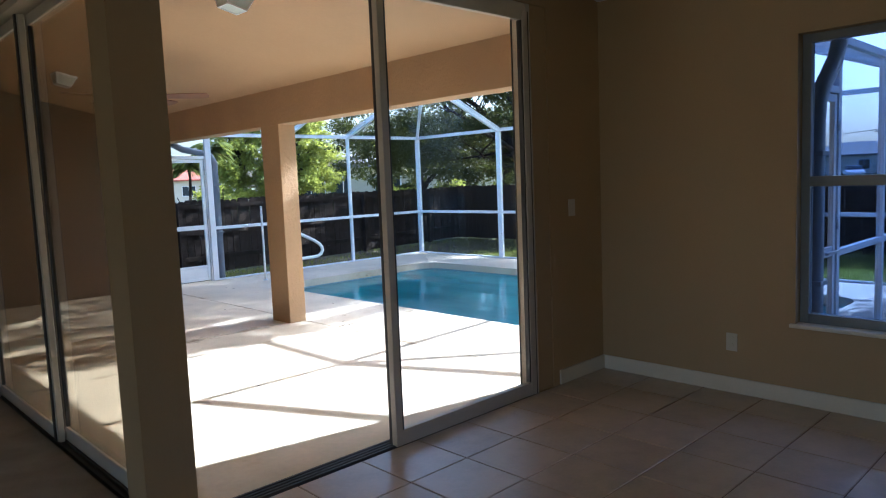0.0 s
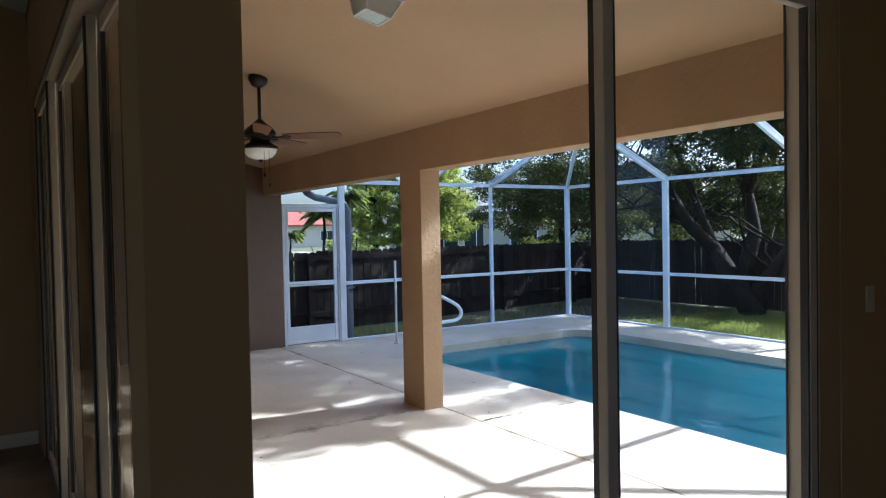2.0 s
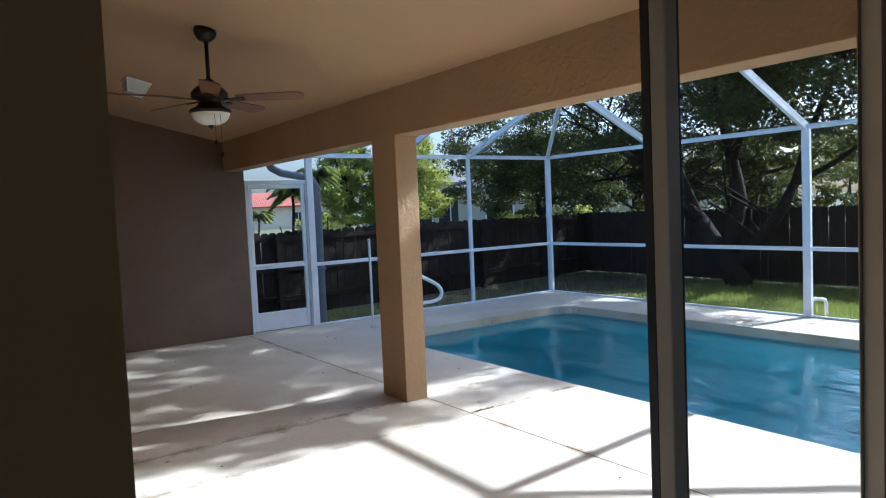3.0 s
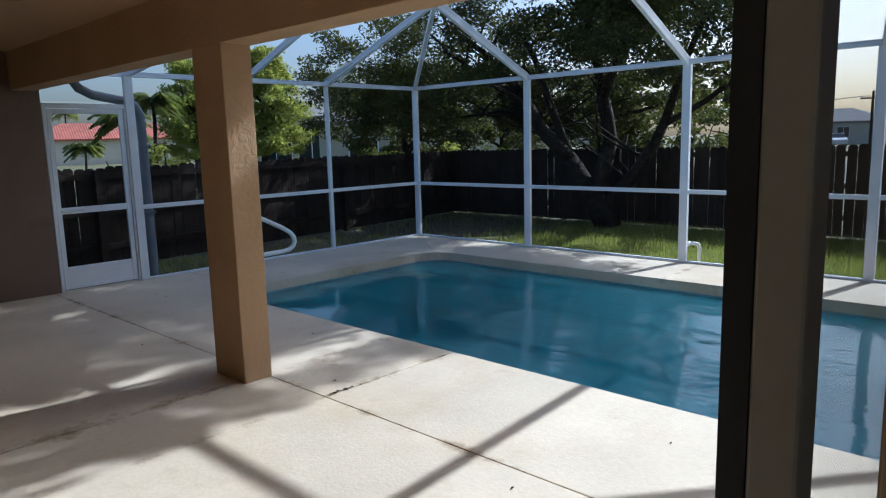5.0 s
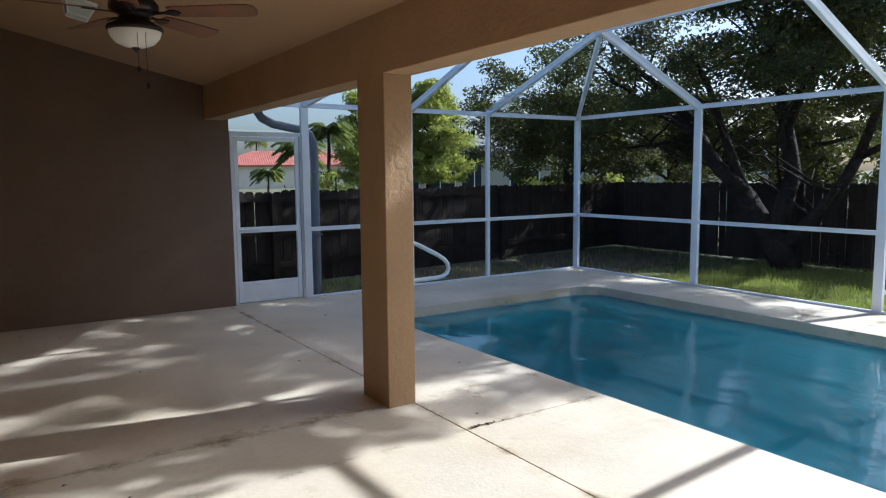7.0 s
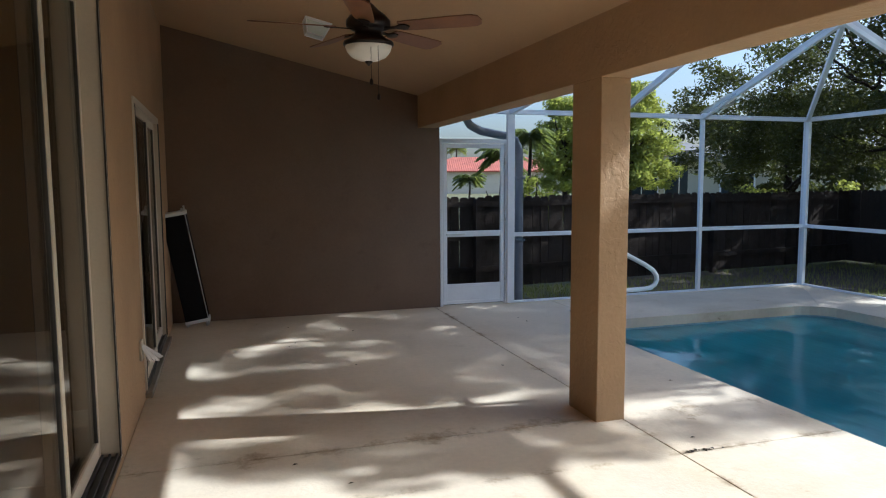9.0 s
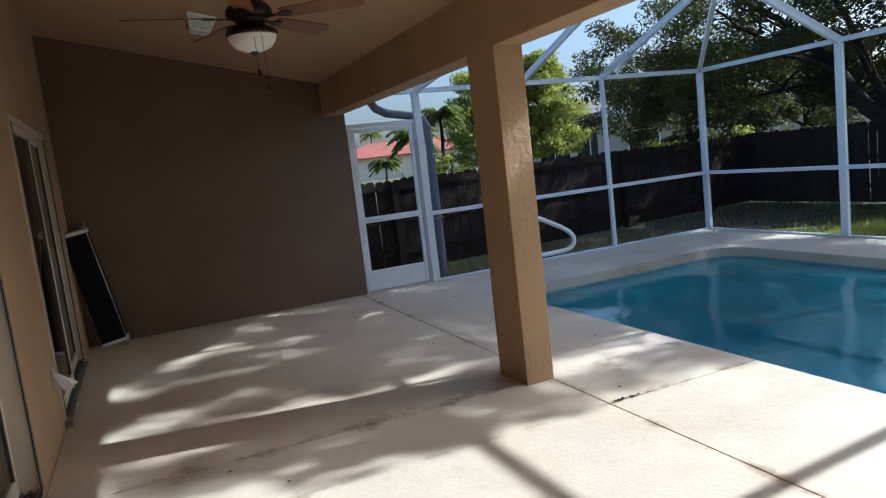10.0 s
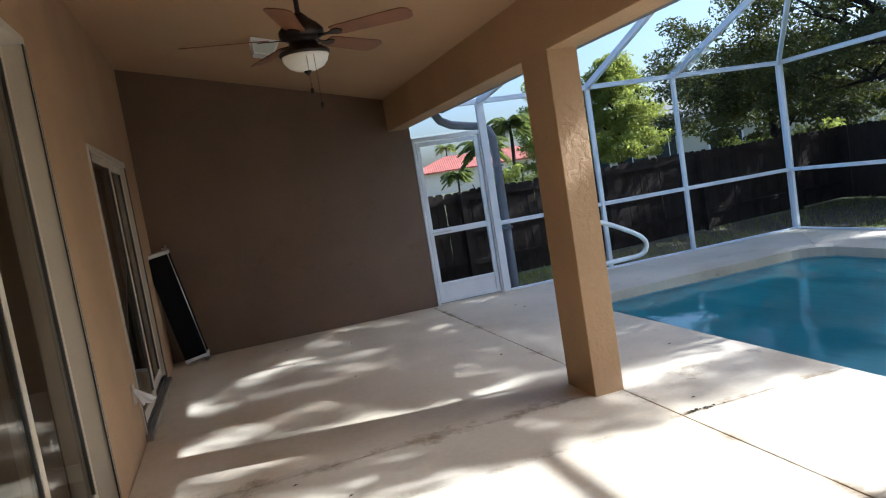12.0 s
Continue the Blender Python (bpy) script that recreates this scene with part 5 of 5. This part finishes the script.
# leaf litter and spots on the deck
lit = random.Random(4)
bm = bmesh.new()
for k in range(40):
    if k < 14:
        x, y = 0.24 + abs(lit.gauss(0, 0.13)), -0.6 + lit.gauss(0, 0.012)
    else:
        x, y = lit.uniform(-2.6, 1.3), lit.uniform(-3.2, 3.6)
    a_ = lit.uniform(0, 6.28)
    s = lit.uniform(0.010, 0.022)
    u, w = Vector((math.cos(a_), math.sin(a_), 0)) * s, Vector((-math.sin(a_), math.cos(a_), 0)) * s * 0.5
    c = Vector((x, y, 0.003))
    q = [bm.verts.new(p) for p in (c - u, c + w + Vector((0, 0, 0.004)), c + u, c - w + Vector((0, 0, 0.005)))]
    bm.faces.new(q)
tagged(new("leaf_litter", mesh_of("leaf_litter", bm, M_BARK)), "small dry leaves and specks on the concrete deck", "leaves", kind="stuff")
bm = bmesh.new()
box(bm, (1.5, Y_E + 0.14, -0.14), (2.6, Y_E + 0.9, -0.125))
edge = random.Random(17)
ring = []
for k in range(26):
    a_ = 2 * math.pi * k / 26
    rr_ = edge.uniform(0.88, 1.08)
    ring.append((6.3 + 3.3 * rr_ * math.cos(a_), 5.4 + 1.45 * rr_ * math.sin(a_)))
prism(bm, ring, -0.16, -0.128)
tagged(new("dirt_patch", mesh_of("dirt_patch", bm, M_DIRT)), "bare brown dirt under the tree and beside the enclosure", "dirt", kind="structure")

# road and drive seen past the enclosure
solid("road", boxm((24, -60, -0.16), (30, 60, -0.13)), M_ROAD, "grey asphalt street", "road")
solid("pavement", boxm((21.5, -60, -0.16), (22.8, 60, -0.125)), M_DECK, "pale concrete pavement", "pavement")

def utility_pole(x, y, h):
    top = thing("utility_pole", (x, y, -0.14), "weathered wooden utility pole beyond the street", "utility pole")
    bm_ = bmesh.new()
    tube(bm_, [(0, 0, 0), (0, 0, h * 0.5), (0, 0, h)], [0.16, 0.14, 0.11], 10)
    part("post", bm_, M_BARK, top)
    part("crossarm", boxm((-0.06, -1.1, h - 0.75), (0.06, 1.1, h - 0.60), 0.01), M_BARK, top)
    for yy in (-0.95, 0.0, 0.95):
        bm_ = bmesh.new()
        lathe(bm_, [(0.04, h - 0.60), (0.06, h - 0.54), (0.03, h - 0.46)], 10, (0, yy, 0))
        part("insulator", bm_, M_PVC, top)
    bm_ = bmesh.new()
    tube(bm_, [(0, 0.95 + 46 * k / 8, h - 0.45 - 1.1 * (1 - ((k - 4) / 4) ** 2)) for k in range(9)], 0.035, 5)
    tube(bm_, [(0, 0.95 - 60 * k / 8, h - 0.45 - 1.1 * (1 - ((k - 4) / 4) ** 2)) for k in range(9)], 0.035, 5)
    part("wire", bm_, M_BRONZE, top)
    return top


utility_pole(76.0, 12.4, 5.4)


def parked_car(m, paint):
    """Small saloon seen far off: body with a tapered cabin, glass, lamps and wheels."""
    top = tagged(new("car"), "white saloon car parked on a drive across the street", "car")
    top.matrix_basis = m
    bm_ = bmesh.new()
    side_prism(bm_, [(-2.2, 0.30), (2.2, 0.30), (2.25, 0.72), (1.9, 0.90), (0.9, 0.96), (-1.5, 0.98), (-2.2, 0.92)], -0.86, 0.86)
    bmesh.ops.bevel(bm_, geom=bm_.edges[:], offset=0.05, segments=2, affect="EDGES", profile=0.5)
    part("body", bm_, paint, top)
    bm_ = bmesh.new()
    side_prism(bm_, [(-1.45, 0.96), (0.95, 0.95), (0.30, 1.38), (-0.95, 1.40)], -0.74, 0.74)
    part("cabin_glass", bm_, M_DARKGLASS, top, "dark tinted windows")
    part("roof_panel", boxm((-0.95, -0.72, 1.38), (0.30, 0.72, 1.43), 0.02), paint, top)
    for x in (-1.35, 1.35):
        for y in (-0.80, 0.80):
            bm_ = bmesh.new()
            tube(bm_, [(x, y - 0.10, 0.32), (x, y + 0.10, 0.32)], 0.32, 18)
            w_ = part("wheel", bm_, M_BRONZE, top)
            bm_ = bmesh.new()
            tube(bm_, [(x, y - 0.11, 0.32), (x, y + 0.11, 0.32)], 0.19, 14)
            part("rim", bm_, M_ALUM, w_)
    for y in (-0.62, 0.62):
        part("headlight", boxm((2.19, y - 0.16, 0.66), (2.26, y + 0.16, 0.78), 0.02), M_BOWL, top)
    return top


parked_car(pose(80.0, 16.4, -0.14, 0, 0, 200), M_ALU)

# ---------------------------------------------------------------- floor tiles
TP = 0.385
tile_cuts = {}


def tile_cut(w, h):
    """Tile of that size, cut at the walls; alike tiles share one mesh."""
    key = (round(w, 3), round(h, 3))
    if key not in tile_cuts:
        tm = boxm((0.003, 0.003, -0.012), (w - 0.003, h - 0.003, 0.0))
        bmesh.ops.bevel(tm, geom=[e for e in tm.edges if all(v.co.z > -0.001 for v in e.verts)], offset=0.003, segments=1, affect="EDGES", profile=0.5)
        tile_cuts[key] = mesh_of("tile", tm, M_TILE)
    return tile_cuts[key]


tr = random.Random(2)
for i in range(-9, 2):
    for j in range(14):
        xa, xb = max(-0.385 + i * TP, -2.95), min(-0.385 + (i + 1) * TP, X_W - 0.002)
        yb, ya = min(-4.20 - (j - 1) * TP, NY0 - 0.002), -4.20 - j * TP
        if xb - xa > 0.04 and yb - ya > 0.04:
            piece("tile", tile_cut(xb - xa, yb - ya), floor_nook, pose(xa, ya, FLOOR + tr.uniform(0, 0.0012)))
